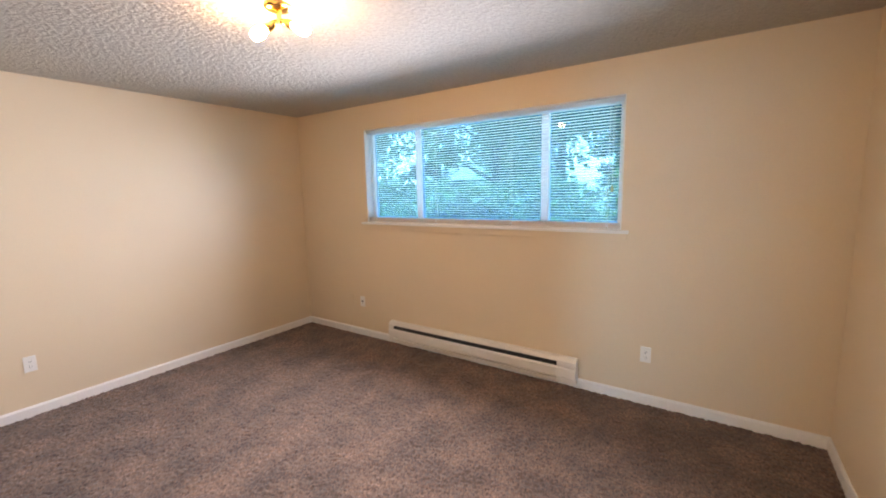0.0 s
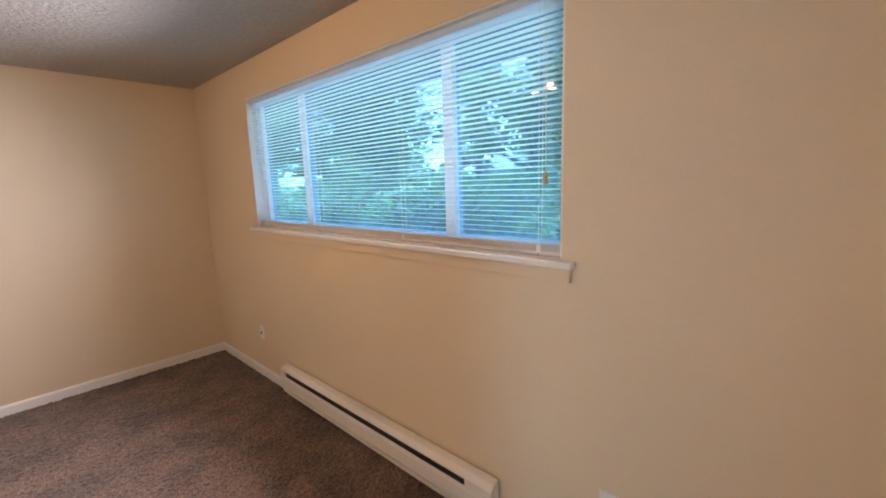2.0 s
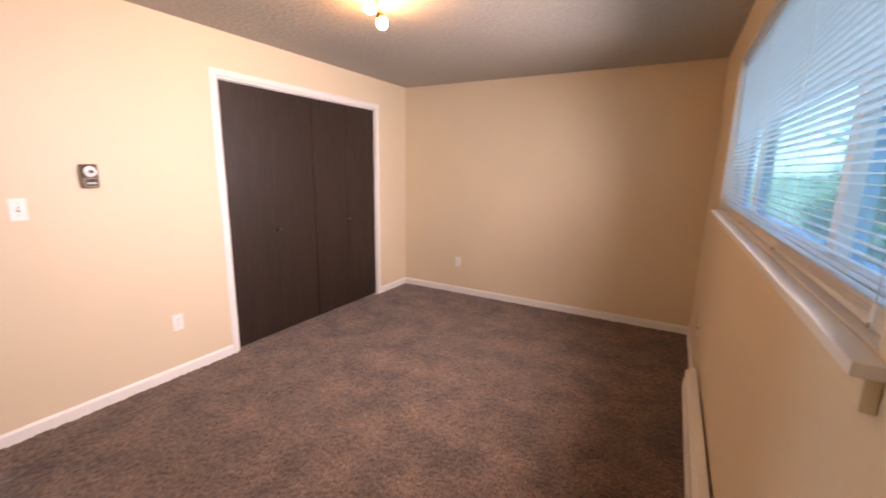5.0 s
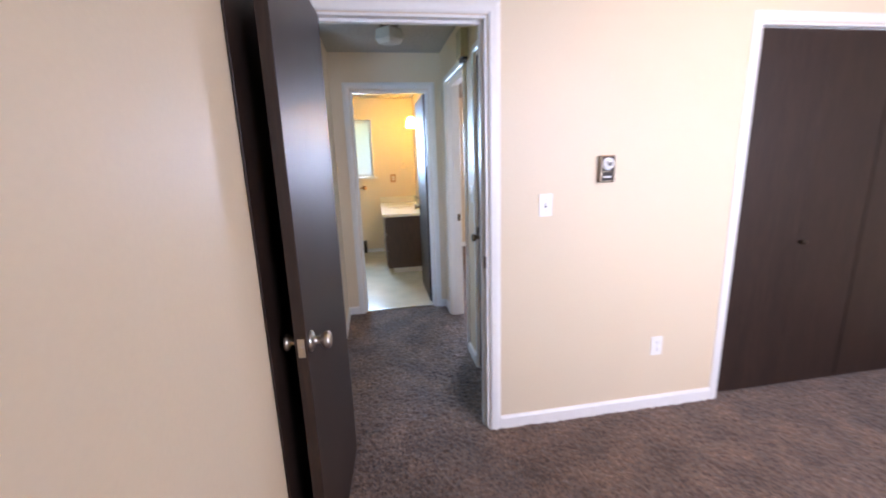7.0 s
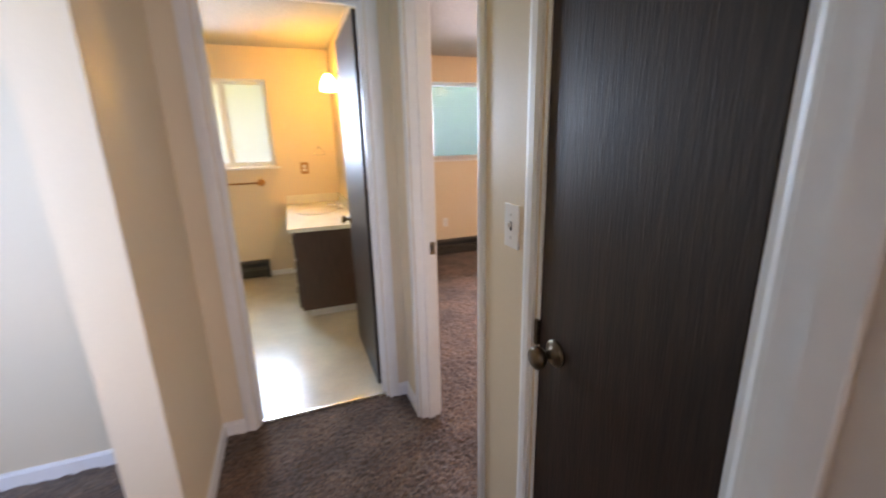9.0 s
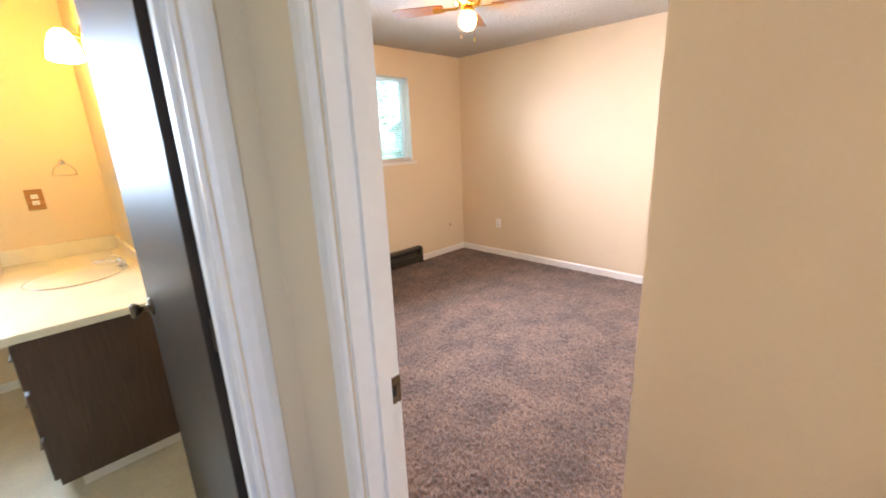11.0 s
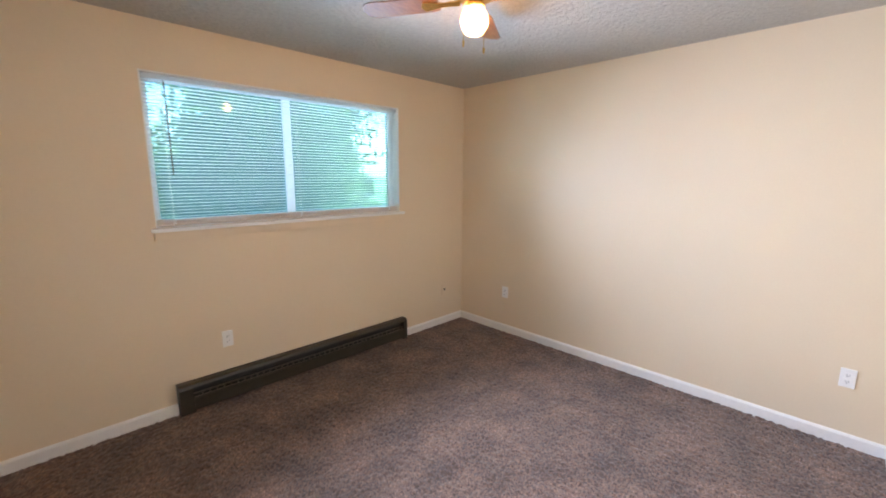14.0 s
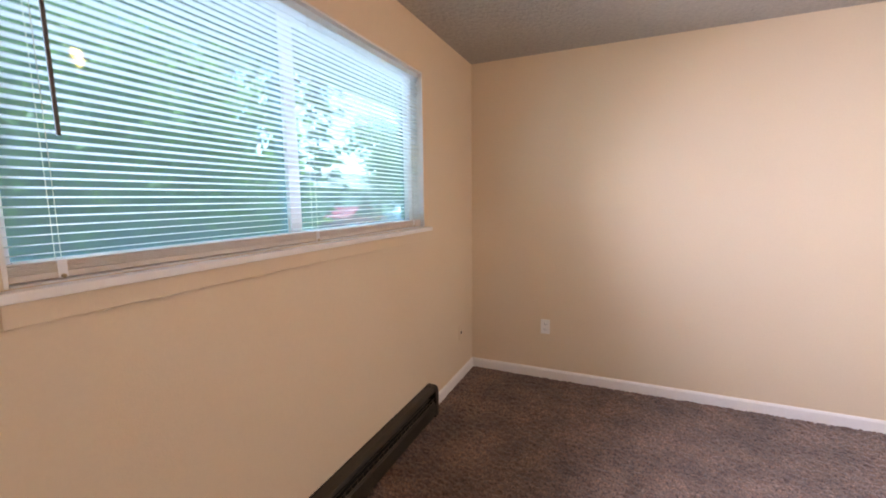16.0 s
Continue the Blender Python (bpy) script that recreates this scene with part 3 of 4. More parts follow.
def blind(name, y, out, span, tilt, wand_x, cord_x, label, drop=0.0):
    """A mini blind hung inside the opening: head rail, slats, bottom rail, ladder cords, wand and pull."""
    x0, x1, z0, z1 = span
    x0, x1 = x0 + 0.016, x1 - 0.016
    yc = y + out * 0.035
    ob = thing(name, ((x0 + x1) / 2, yc, z0), label, "window blind", "window blinds")
    bm = B()
    box(bm, x0, yc - 0.014, z1 - 0.042, x1, yc + 0.014, z1 - 0.014, 0.003)
    part("head_rail", bm, SLAT, ob)
    bm = B()
    box(bm, x0, yc - 0.0125, z0 + 0.006, x1, yc + 0.0125, z0 + 0.022, 0.003)
    part("bottom_rail", bm, RAIL, ob)
    bm = B()
    for k in range(5):
        box(bm, x0, yc - 0.0125 + 0.0006 * (k % 2), z0 + 0.0235 + k * 0.0048, x1, yc + 0.0125 + 0.0006 * (k % 2), z0 + 0.0268 + k * 0.0048)
    part("gathered_slats", bm, RAIL, ob, "spare slats gathered on the bottom rail")
    lo, hi, pitch = z0 + 0.062, z1 - 0.055, 0.0205
    count = int((hi - lo) / pitch) + 1
    bm = B()
    c, s = math.cos(tilt), math.sin(tilt)
    prof = [(-0.0125, 0.0), (-0.006, 0.0016), (0.0, 0.0022), (0.006, 0.0016), (0.0125, 0.0), (0.006, 0.0009), (0.0, 0.0015), (-0.006, 0.0009)]
    prism(bm, prof, lambda u, v, w: (x0 + (x1 - x0) * w, yc + u * c - v * s, z0 + u * s + v * c))
    first = part("slat", bm, SLAT, ob, smooth=False)
    first.location.z += lo - z0
    for i in range(1, count):
        o = new("slat", first.data)
        o.parent = ob
        o.location = first.location + Vector((0, 0, i * (hi - lo) / (count - 1)))
        o.rotation_euler = (random.uniform(-0.02, 0.02), 0, 0)
    n = max(3, round((x1 - x0) / 0.62))
    for i in range(n):
        x = x0 + 0.09 + (x1 - x0 - 0.18) * i / (n - 1)
        bm = B()
        for dy in (-0.0135, 0.0135):
            rod(bm, (x, yc + dy, z0 + 0.03), (x, yc + dy, z1 - 0.03), 0.0009, seg=5)
        part("ladder_cord", bm, CORD, ob)
        bm = B()
        box(bm, x - 0.009, yc - out * 0.0133 - 0.001, z0 + 0.005, x + 0.009, yc - out * 0.0133 + 0.001, z0 + 0.047, 0.0005)
        part("ladder_tape", bm, VINYL, ob)
        bm = lathe(B(), (x, yc - out * 0.0145, z0 + 0.010), (0, -out, 0), [(0, 0.005), (0.003, 0.005), (0.005, 0.002)], 10)
        part("cord_button", bm, BEIGE, ob)
    if wand_x is not None:
        bm = B()
        rod(bm, (wand_x, yc - out * 0.022, z1 - 0.05), (wand_x, yc - out * 0.026, z1 - 0.60), 0.0045, seg=6)
        rod(bm, (wand_x, yc - out * 0.014, z1 - 0.045), (wand_x, yc - out * 0.022, z1 - 0.05), 0.003, seg=6)
        part("wand", bm, WAND, ob, "dark plastic tilt wand")
    if cord_x is not None:
        bm = B()
        for k in (-0.006, 0.006):
            rod(bm, (cord_x + k, yc - out * 0.02, z1 - 0.045), (cord_x, yc - out * 0.02, z1 - 0.62), 0.0011, seg=5)
        part("pull_cord", bm, CORD, ob)
        bm = lathe(B(), (cord_x, yc - out * 0.02, z1 - 0.665), (0, 0, 1), [(0, 0.011), (0.03, 0.009), (0.045, 0.004)], 10)
        part("cord_tassel", bm, BEIGE, ob, "beige cord tassel")
    return ob


window("window_1", AN, 1, W1, [-2.34, -1.08], "wide white vinyl window with three lights")
blind("window_blind", AN, 1, W1, radians(-8), None, -0.555, "white horizontal mini blind lowered over the wide window")
window("window_2", BS, -1, W2, [-2.16], "white vinyl sliding window with two lights", GLASS2, horn=0.028)
blind("window_blind", BS, -1, W2, radians(8), -1.385, None, "white horizontal mini blind with a dark wand")
window("window_3", BS, -1, W3, [0.815], "small white bathroom window with frosted glass", OBSCURE)

# ---------------------------------------------------------------- heaters
h = thing("baseboard_heater", (-1.71, AN, 0.03), "white enamelled electric baseboard heater under the window", "heater")
hx0, hx1, hy = -2.67, -0.755, AN - 0.016
side = [(0, 0.04), (0.052, 0.04), (0.052, 0.075), (0.064, 0.085), (0.064, 0.155), (0.058, 0.165), (0.058, 0.215), (0.038, 0.240), (0, 0.245)]
for a, b in ((hx0, hx0 + 0.055), (hx1 - 0.15, hx1)):
    part("end_cap", prism(B(), side, lambda u, v, w: (a + (b - a) * w, hy - u, v)), ENAMEL, h)
a, b = hx0 + 0.056, hx1 - 0.151
part("back_plate", prism(B(), [(0, 0.04), (0.012, 0.04), (0.012, 0.242), (0, 0.245)], lambda u, v, w: (a + (b - a) * w, hy - u, v)), ENAMEL, h)
part("top_hood", prism(B(), [(0.013, 0.226), (0.050, 0.205), (0.057, 0.208), (0.057, 0.214), (0.038, 0.239), (0.013, 0.243)], lambda u, v, w: (a + (b - a) * w, hy - u, v)), ENAMEL, h)
part("front_panel", prism(B(), [(0.058, 0.088), (0.064, 0.085), (0.064, 0.155), (0.056, 0.172), (0.052, 0.170)], lambda u, v, w: (a + (b - a) * w, hy - u, v)), ENAMEL, h)
part("bottom_lip", prism(B(), [(0.013, 0.04), (0.054, 0.04), (0.058, 0.066), (0.052, 0.068), (0.013, 0.052)], lambda u, v, w: (a + (b - a) * w, hy - u, v)), ENAMEL, h)
bm = B()
box(bm, a, hy - 0.045, 0.075, b, hy - 0.014, 0.20)
part("element", bm, FINS, h, "dark heating fins")


def dark_heater(x0, x1, y, label):
    ob = thing("baseboard_heater", ((x0 + x1) / 2, y, 0.0), label, "heater")
    cap = [(0, 0.0), (0.066, 0.0), (0.070, 0.006), (0.070, 0.175), (0.062, 0.195), (0.045, 0.204), (0, 0.206)]
    for a, b in ((x0, x0 + 0.04), (x1 - 0.085, x1)):
        part("end_cap", prism(B(), cap, lambda u, v, w: (a + (b - a) * w, y + u, v)), OLIVE, ob)
    a, b = x0 + 0.041, x1 - 0.086
    part("back_plate", prism(B(), [(0, 0.01), (0.01, 0.01), (0.01, 0.20), (0, 0.204)], lambda u, v, w: (a + (b - a) * w, y + u, v)), SLOT, ob)
    part("top_hood", prism(B(), [(0.011, 0.190), (0.058, 0.176), (0.066, 0.178), (0.061, 0.194), (0.045, 0.202), (0.011, 0.204)], lambda u, v, w: (a + (b - a) * w, y + u, v)), OLIVE, ob)
    part("front_panel", prism(B(), [(0.058, 0.022), (0.068, 0.018), (0.068, 0.096), (0.056, 0.104)], lambda u, v, w: (a + (b - a) * w, y + u, v)), OLIVE, ob)
    bm = B()
    box(bm, a, y + 0.028, 0.118, b, y + 0.030, 0.123)
    k = int((b - a) / 0.045)
    for i in range(k):
        xx = a + 0.012 + i * 0.045
        box(bm, xx, y + 0.050, 0.106, xx + 0.008, y + 0.055, 0.128)
    box(bm, a, y + 0.0555, 0.126, b, y + 0.0575, 0.130)
    box(bm, a, y + 0.0555, 0.104, b, y + 0.0575, 0.108)
    part("grille", bm, OLIVELT, ob, "dull metal guard strip")
    return ob


dark_heater(-3.17, -1.265, BS, "dark olive enamelled electric baseboard heater under the window")
dark_heater(0.57, 1.30, BS, "short dark baseboard heater on the bathroom wall")


# ---------------------------------------------------------------- plates
def frame_of(out):
    out = Vector((*out, 0))
    return out, Vector((-out.y, out.x, 0))


def plate(name, place, out, label, category, kind_of, mat=None, w=0.07, h=0.115):
    """An outlet, switch or blank plate on a wall."""
    p = Vector(place)
    o, s = frame_of(out)
    ob = thing(name, place, label, category, "wall plates")
    mat = mat or PLASTIC

    def slab(nm, u0, u1, v0, v1, d0, d1, m, bev=0.0):
        a, b = p + s * u0 + o * d0, p + s * u1 + o * d1
        bm = B()
        box(bm, min(a.x, b.x), min(a.y, b.y), p.z + v0, max(a.x, b.x), max(a.y, b.y), p.z + v1, bev)
        part(nm, bm, m, ob)
    slab("cover", -w / 2, w / 2, -h / 2, h / 2, 0.0005, 0.006, mat, 0.002)
    if kind_of == "outlet":
        for v in (-0.020, 0.020):
            slab("socket", -0.017, 0.017, v - 0.0135, v + 0.0135, 0.006, 0.0075, PLASTIC, 0.0005)
            for u in (-0.0065, 0.0065):
                slab("slot", u - 0.0012, u + 0.0012, v - 0.004, v + 0.006, 0.0075, 0.0079, SLOT)
            slab("slot", -0.002, 0.002, v - 0.010, v - 0.006, 0.0075, 0.0079, SLOT)
    elif kind_of == "switch":
        slab("slot", -0.005, 0.005, -0.012, 0.012, 0.006, 0.0066, SLOT)
        slab("toggle", -0.004, 0.004, -0.002, 0.010, 0.0066, 0.018, PLASTIC, 0.001)
        for v in (-0.03, 0.03):
            slab("screw", -0.003, 0.003, v - 0.003, v + 0.003, 0.006, 0.0072, STEEL)
    elif kind_of == "jack":
        slab("socket", -0.009, 0.009, -0.010, 0.010, 0.006, 0.009, SLOT)
    return ob


plate("power_outlet", (-0.284, AN, 0.37), (0, -1), "white duplex outlet on the window wall", "outlet", "outlet")
plate("wall_plate", (-3.10, AN, 0.38), (0, -1), "white jack plate near the corner", "wall plate", "jack")
plate("wall_plate", (-3.26, AN, 0.39), (0, -1), "cream blank plate near the corner", "wall plate", "blank", PAINT)
plate("power_outlet", (AW, 0.775, 0.385), (1, 0), "white duplex outlet low on the side wall", "outlet", "outlet")
plate("power_outlet", (-1.171, AS, 0.394), (0, 1), "white duplex outlet beside the closet", "outlet", "outlet")
plate("light_switch", (-0.467, AS, 1.25), (0, 1), "white toggle light switch beside the doorway", "switch", "switch")
plate("light_switch", (HW, -0.80, 1.25), (1, 0), "white toggle light switch in the hall", "switch", "switch")
plate("power_outlet", (AW, -1.72, 0.41), (1, 0), "white duplex outlet on the bright wall", "outlet", "outlet")
plate("power_outlet", (AW, -4.19, 0.41), (1, 0), "white duplex outlet near the corner", "outlet", "outlet")
plate("power_outlet", (-1.60, BS, 0.43), (0, 1), "white duplex outlet above the dark heater", "outlet", "outlet")
plate("wall_plate", (-3.74, BS, 0.37), (0, 1), "cream blank plate near the corner", "wall plate", "jack", PAINT)
plate("power_outlet", (1.10, HS, 0.40), (0, 1), "white outlet on the living room wall", "outlet", "outlet")
plate("power_outlet", (0.078, BS, 1.205), (0, 1), "oak-faced duplex outlet above the vanity", "outlet", "outlet", OAK, 0.085, 0.13)

# thermostat
t = thing("thermostat", (-0.785, AS, 1.42), "silver and black round-dial wall thermostat", "thermostat")
bm = B()
box(bm, -0.825, AS + 0.001, 1.352, -0.745, AS + 0.030, 1.488, 0.006)
part("case", bm, BRONZE, t)
bm = B()
box(bm, -0.815, AS + 0.030, 1.362, -0.755, AS + 0.032, 1.404)
part("lower_panel", bm, SLOT, t)
bm = B()
box(bm, -0.819, AS + 0.030, 1.408, -0.751, AS + 0.0325, 1.482, 0.001)
part("face", bm, SLOT, t)
part("dial", lathe(B(), (-0.785, AS + 0.0325, 1.446), (0, 1, 0), [(0, 0.031), (0.004, 0.030), (0.005, 0.018), (0.014, 0.017), (0.016, 0.012)], 24), PLASTIC, t, "pale turning dial", smooth=False)
part("dial_centre", lathe(B(), (-0.785, AS + 0.0487, 1.446), (0, 1, 0), [(0, 0.011), (0.002, 0.011), (0.003, 0.008)], 20), SLOT, t)
bm = B()
box(bm, -0.806, AS + 0.0322, 1.376, -0.764, AS + 0.0332, 1.384)
part("scale_mark", bm, PLASTIC, t)

# chime
c = thing("door_chime", (HW, -0.91, 2.22), "beige box-shaped door chime high on the hall wall", "door chime")
bm = B()
box(bm, HW + 0.001, -0.985, 2.15, HW + 0.055, -0.845, 2.32, 0.006)
part("cover", bm, BEIGE, c)
bm = B()
box(bm, HW + 0.001, -0.965, 2.13, HW + 0.04, -0.865, 2.15)
part("base", bm, SLOT, c)

# smoke detector
s = thing("smoke_detector", (-0.83, 0.275, H), "white round smoke detector on the ceiling", "smoke detector")
part("base", lathe(B(), (-0.83, 0.275, H), (0, 0, -1), [(0, 0.066), (0.014, 0.066), (0.016, 0.058)], 28), PLASTIC, s, smooth=False)
part("cover", lathe(B(), (-0.83, 0.275, H - 0.016), (0, 0, -1), [(0, 0.056), (0.018, 0.052), (0.028, 0.040), (0.031, 0.015)], 28), PLASTIC, s, smooth=False)

# ---------------------------------------------------------------- lamps
LA = (-1.68, 1.41)
l = thing("ceiling_light", (LA[0], LA[1], H), "brass ceiling light with two bare glowing bulbs", "ceiling light")
part("canopy", lathe(B(), (LA[0], LA[1], H), (0, 0, -1), [(0, 0.065), (0.012, 0.065), (0.022, 0.05), (0.03, 0.02)], 24), BRASS, l, smooth=True)
bm = B()
rod(bm, (LA[0], LA[1], H - 0.03), (LA[0], LA[1], H - 0.075), 0.012)
part("stem", bm, BRASS, l)
for k in (-1, 1):
    ax = Vector((0.82 * k, 0.34 * k, -0.36)).normalized()
    p0 = Vector((LA[0], LA[1], H - 0.065))
    sk = part("socket", lathe(B(), p0 + ax * 0.01, ax, [(0, 0.012), (0.03, 0.019), (0.06, 0.021)], 14), BRASS, l, smooth=True)
    part("bulb", lathe(B(), p0 + ax * 0.071, ax, [(0, 0.014), (0.02, 0.02), (0.045, 0.030), (0.065, 0.030), (0.085, 0.02), (0.093, 0.004)], 16), BULB, sk, "lit frosted bulb", smooth=True)

l = thing("ceiling_light", (0.215, -1.16, H), "unlit square glass ceiling light with a dark base", "ceiling light")
bm = B()
box(bm, 0.15, -1.225, H - 0.045, 0.28, -1.095, H - 0.001, 0.004)
part("base", bm, BRONZE, l)
bm = lathe(B(), (0.215, -1.16, H - 0.045), (0, 0, -1), [(0, 0.08), (0.01, 0.09), (0.07, 0.098), (0.10, 0.075), (0.11, 0.03)], 4)
part("shade", bm, FROST, l, "faceted frosted glass shade")

FX, FY = -2.31, -3.17
f = thing("ceiling_fan", (FX, FY, H), "brass ceiling fan with walnut blades and a lit globe", "ceiling fan")
part("motor_housing", lathe(B(), (FX, FY, H), (0, 0, -1), [(0, 0.115), (0.010, 0.12), (0.022, 0.115), (0.030, 0.088), (0.038, 0.097), (0.068, 0.10), (0.085, 0.075), (0.092, 0.04)], 28), BRASS, f, smooth=True)
part("light_fitter", lathe(B(), (FX, FY, H - 0.092), (0, 0, -1), [(0, 0.035), (0.01, 0.045), (0.022, 0.05), (0.028, 0.048)], 20), BRASS, f, smooth=True)
gl = part("globe", lathe(B(), (FX, FY, H - 0.120), (0, 0, -1), [(0, 0.045), (0.02, 0.058), (0.055, 0.066), (0.085, 0.058), (0.11, 0.036), (0.12, 0.008)], 24), FANGLASS, f, "amber glass globe", smooth=True)
part("bulb", lathe(B(), (FX, FY, H - 0.135), (0, 0, -1), [(0, 0.014), (0.025, 0.018), (0.050, 0.032), (0.070, 0.036), (0.088, 0.028), (0.098, 0.006)], 20), FANBULB, gl, "lit frosted bulb", smooth=True)
for i in range(4):
    ang = radians(31 + 90 * i)
    m = Matrix.Translation((FX, FY, H - 0.088)) @ Matrix.Rotation(ang, 4, "Z") @ Matrix.Rotation(radians(11), 4, "X")
    bm = B()
    out = [(0.17, -0.045), (0.20, -0.055), (0.50, -0.062), (0.535, -0.045), (0.55, 0.0), (0.535, 0.045), (0.50, 0.062), (0.20, 0.055), (0.17, 0.045)]
    prism(bm, out, lambda u, v, w: m @ Vector((u, v, 0.006 * w)))
    bl = part("blade", bm, BLADE, f)
    bm = B()
    prism(bm, [(0.07, -0.018), (0.15, -0.014), (0.24, -0.035), (0.255, 0.0), (0.24, 0.035), (0.15, 0.014), (0.07, 0.018)], lambda u, v, w: m @ Vector((u, v, -0.007 + 0.006 * w)))
    part("blade_bracket", bm, BRASS, bl, "cast brass bracket")
for k in (-1, 1):
    bm = B()
    rod(bm, (FX + 0.072 * k, FY, H - 0.09), (FX + 0.072 * k, FY, H - 0.275), 0.0016, seg=5)
    rod(bm, (FX + 0.072 * k, FY, H - 0.275), (FX + 0.072 * k, FY, H - 0.30), 0.006, 0.004, seg=8)
    part("pull_chain", bm, BRASS, f)

# ---------------------------------------------------------------- bathroom
v = thing("bathroom_vanity", (0.0, -4.0, 0), "brown laminate bathroom vanity with drawers", "vanity")
bm = B()
box(bm, HW + 0.001, BS + 0.001, 0.085, 0.265, -3.335, 0.775)
part("body", bm, VANITYWOOD, v)
bm = B()
box(bm, HW + 0.001, BS + 0.001, 0.0045, 0.20, -3.39, 0.085)
part("toe_kick", bm, TRIM, v)
for i, (z0, z1) in enumerate(((0.11, 0.31), (0.33, 0.53), (0.55, 0.75))):
    bm = B()
    box(bm, 0.265, -3.73, z0, 0.284, -3.35, z1, 0.004)
    dr = part("drawer", bm, VANITYWOOD, v)
    bm = B()
    rod(bm, (0.30, -3.60, (z0 + z1) / 2), (0.30, -3.48, (z0 + z1) / 2), 0.005, seg=8)
    for yy in (-3.59, -3.49):
        rod(bm, (0.284, yy, (z0 + z1) / 2), (0.30, yy, (z0 + z1) / 2), 0.004, seg=8)
    part("handle", bm, BRONZE, dr)
for y0, y1 in ((-4.22, -3.75), (-4.74, -4.24)):
    bm = B()
    box(bm, 0.265, y0, 0.11, 0.284, y1, 0.75, 0.004)
    part("cabinet_door", bm, VANITYWOOD, v)
w = thing("countertop", (0.0, -4.0, 0.776), "cream cultured marble vanity top with an oval basin", "countertop")
bm = B()
box(bm, HW + 0.001, BS + 0.001, 0.776, 0.315, -3.295, 0.812, 0.006)
part("slab", bm, MARBLE, w)
bm = lathe(B(), (0.02, -4.1, 0.8125), (0, 0, 1), [(0.0, 0.14), (0.001, 0.205), (0.004, 0.212), (0.006, 0.205), (0.0045, 0.195), (0.002, 0.12), (0.0015, 0.02)], 32)
part("basin", bm, MARBLE, w, "shallow oval basin", smooth=True)
bm = B()
box(bm, HW + 0.02, BS + 0.002, 0.8125, 0.31, BS + 0.02, 0.91, 0.004)
part("backsplash", bm, MARBLE, w)
bm = B()
box(bm, HW + 0.002, BS + 0.002, 0.8125, HW + 0.019, -3.30, 0.91, 0.004)
part("side_splash", bm, MARBLE, w)
t = thing("faucet", (-0.20, -4.1, 0.8125), "chrome single-lever basin faucet", "faucet")
bm = B()
box(bm, -0.225, -4.17, 0.8127, -0.175, -4.03, 0.83, 0.006)
part("base", bm, CHROME, t)
part("body", lathe(B(), (-0.20, -4.1, 0.83), (0, 0, 1), [(0, 0.024), (0.03, 0.02), (0.045, 0.014)], 16), CHROME, t, smooth=True)
bm = B()
rod(bm, (-0.20, -4.1, 0.855), (-0.08, -4.1, 0.875), 0.011, 0.009)
rod(bm, (-0.08, -4.1, 0.877), (-0.078, -4.1, 0.855), 0.009)
part("spout", bm, CHROME, t, smooth=True)
bm = B()
rod(bm, (-0.20, -4.1, 0.875), (-0.16, -4.1, 0.905), 0.006)
part("lever", bm, CHROME, t, smooth=True)

t = thing("towel_bar", (0.8, BS, 1.07), "honey oak towel bar below the bathroom window", "towel bar")
for x in (0.545, 1.10):
    part("bracket", lathe(B(), (x, BS, 1.07), (0, 1, 0), [(0, 0.036), (0.012, 0.036), (0.02, 0.028), (0.05, 0.02), (0.07, 0.022), (0.075, 0.012)], 20), OAK, t, smooth=True)
bm = B()
rod(bm, (0.545, BS + 0.055, 1.07), (1.10, BS + 0.055, 1.07), 0.009)
part("bar", bm, OAK, t, smooth=True)

t = thing("towel_ring", (-0.095, BS, 1.42), "chrome and clear half-round towel ring", "towel ring")
part("post", lathe(B(), (-0.095, BS, 1.43), (0, 1, 0), [(0, 0.018), (0.006, 0.018), (0.01, 0.009), (0.035, 0.009), (0.037, 0.004)], 14), CHROME, t, smooth=True)
bm = B()
pts = [(-0.095 + 0.06 * math.cos(a), 1.345 + 0.075 * math.sin(a)) for a in np.linspace(math.pi, 0, 11)]
pts.append(pts[0])
for (xa, za), (xb, zb) in zip(pts[:-1], pts[1:]):
    rod(bm, (xa, BS + 0.03, za), (xb, BS + 0.03, zb), 0.003, seg=6)
part("ring", bm, CHROME, t, smooth=True)

l = thing("vanity_light", (HW, -4.05, 2.0), "brass wall light with a lit frosted glass shade", "wall light")
part("backplate", lathe(B(), (HW, -4.05, 2.06), (1, 0, 0), [(0, 0.06), (0.012, 0.06), (0.018, 0.045), (0.02, 0.02)], 20), BRASS, l, smooth=True)
bm = B()
rod(bm, (HW + 0.02, -4.05, 2.06), (HW + 0.095, -4.05, 2.075), 0.009)
part("arm", bm, BRASS, l)
part("shade", lathe(B(), (HW + 0.095, -4.05, 2.085), (0, 0, -1), [(0, 0.025), (0.02, 0.045), (0.08, 0.068), (0.14, 0.078), (0.15, 0.06)], 20), BATHBULB, l, "glowing frosted shade", smooth=True)

# ---------------------------------------------------------------- outdoors
bm = B()
box(bm, -400, -400, -0.6, 400, 400, -0.35)
solid("ground", bm, GRASS, "rough green lawn around the house", "ground")
bm = B()
box(bm, -90, -21.5, -0.349, 90, -15.5, -0.33)
solid("road", bm, ASPHALT, "grey asphalt street", "road")
bm = B()
box(bm, AW - 0.7, AN + 0.152, 2.36, 3.8, AN + 0.95, 2.43)
box(bm, AW - 0.7, AN + 0.95, 2.30, 3.8, AN + 0.99, 2.48)
solid("trim_soffit_north", bm, SIDING, "painted soffit and fascia above the wide window", "soffit")
bm = B()
box(bm, AW - 0.7, BS - 0.95, 2.36, 3.8, BS - 0.152, 2.43)
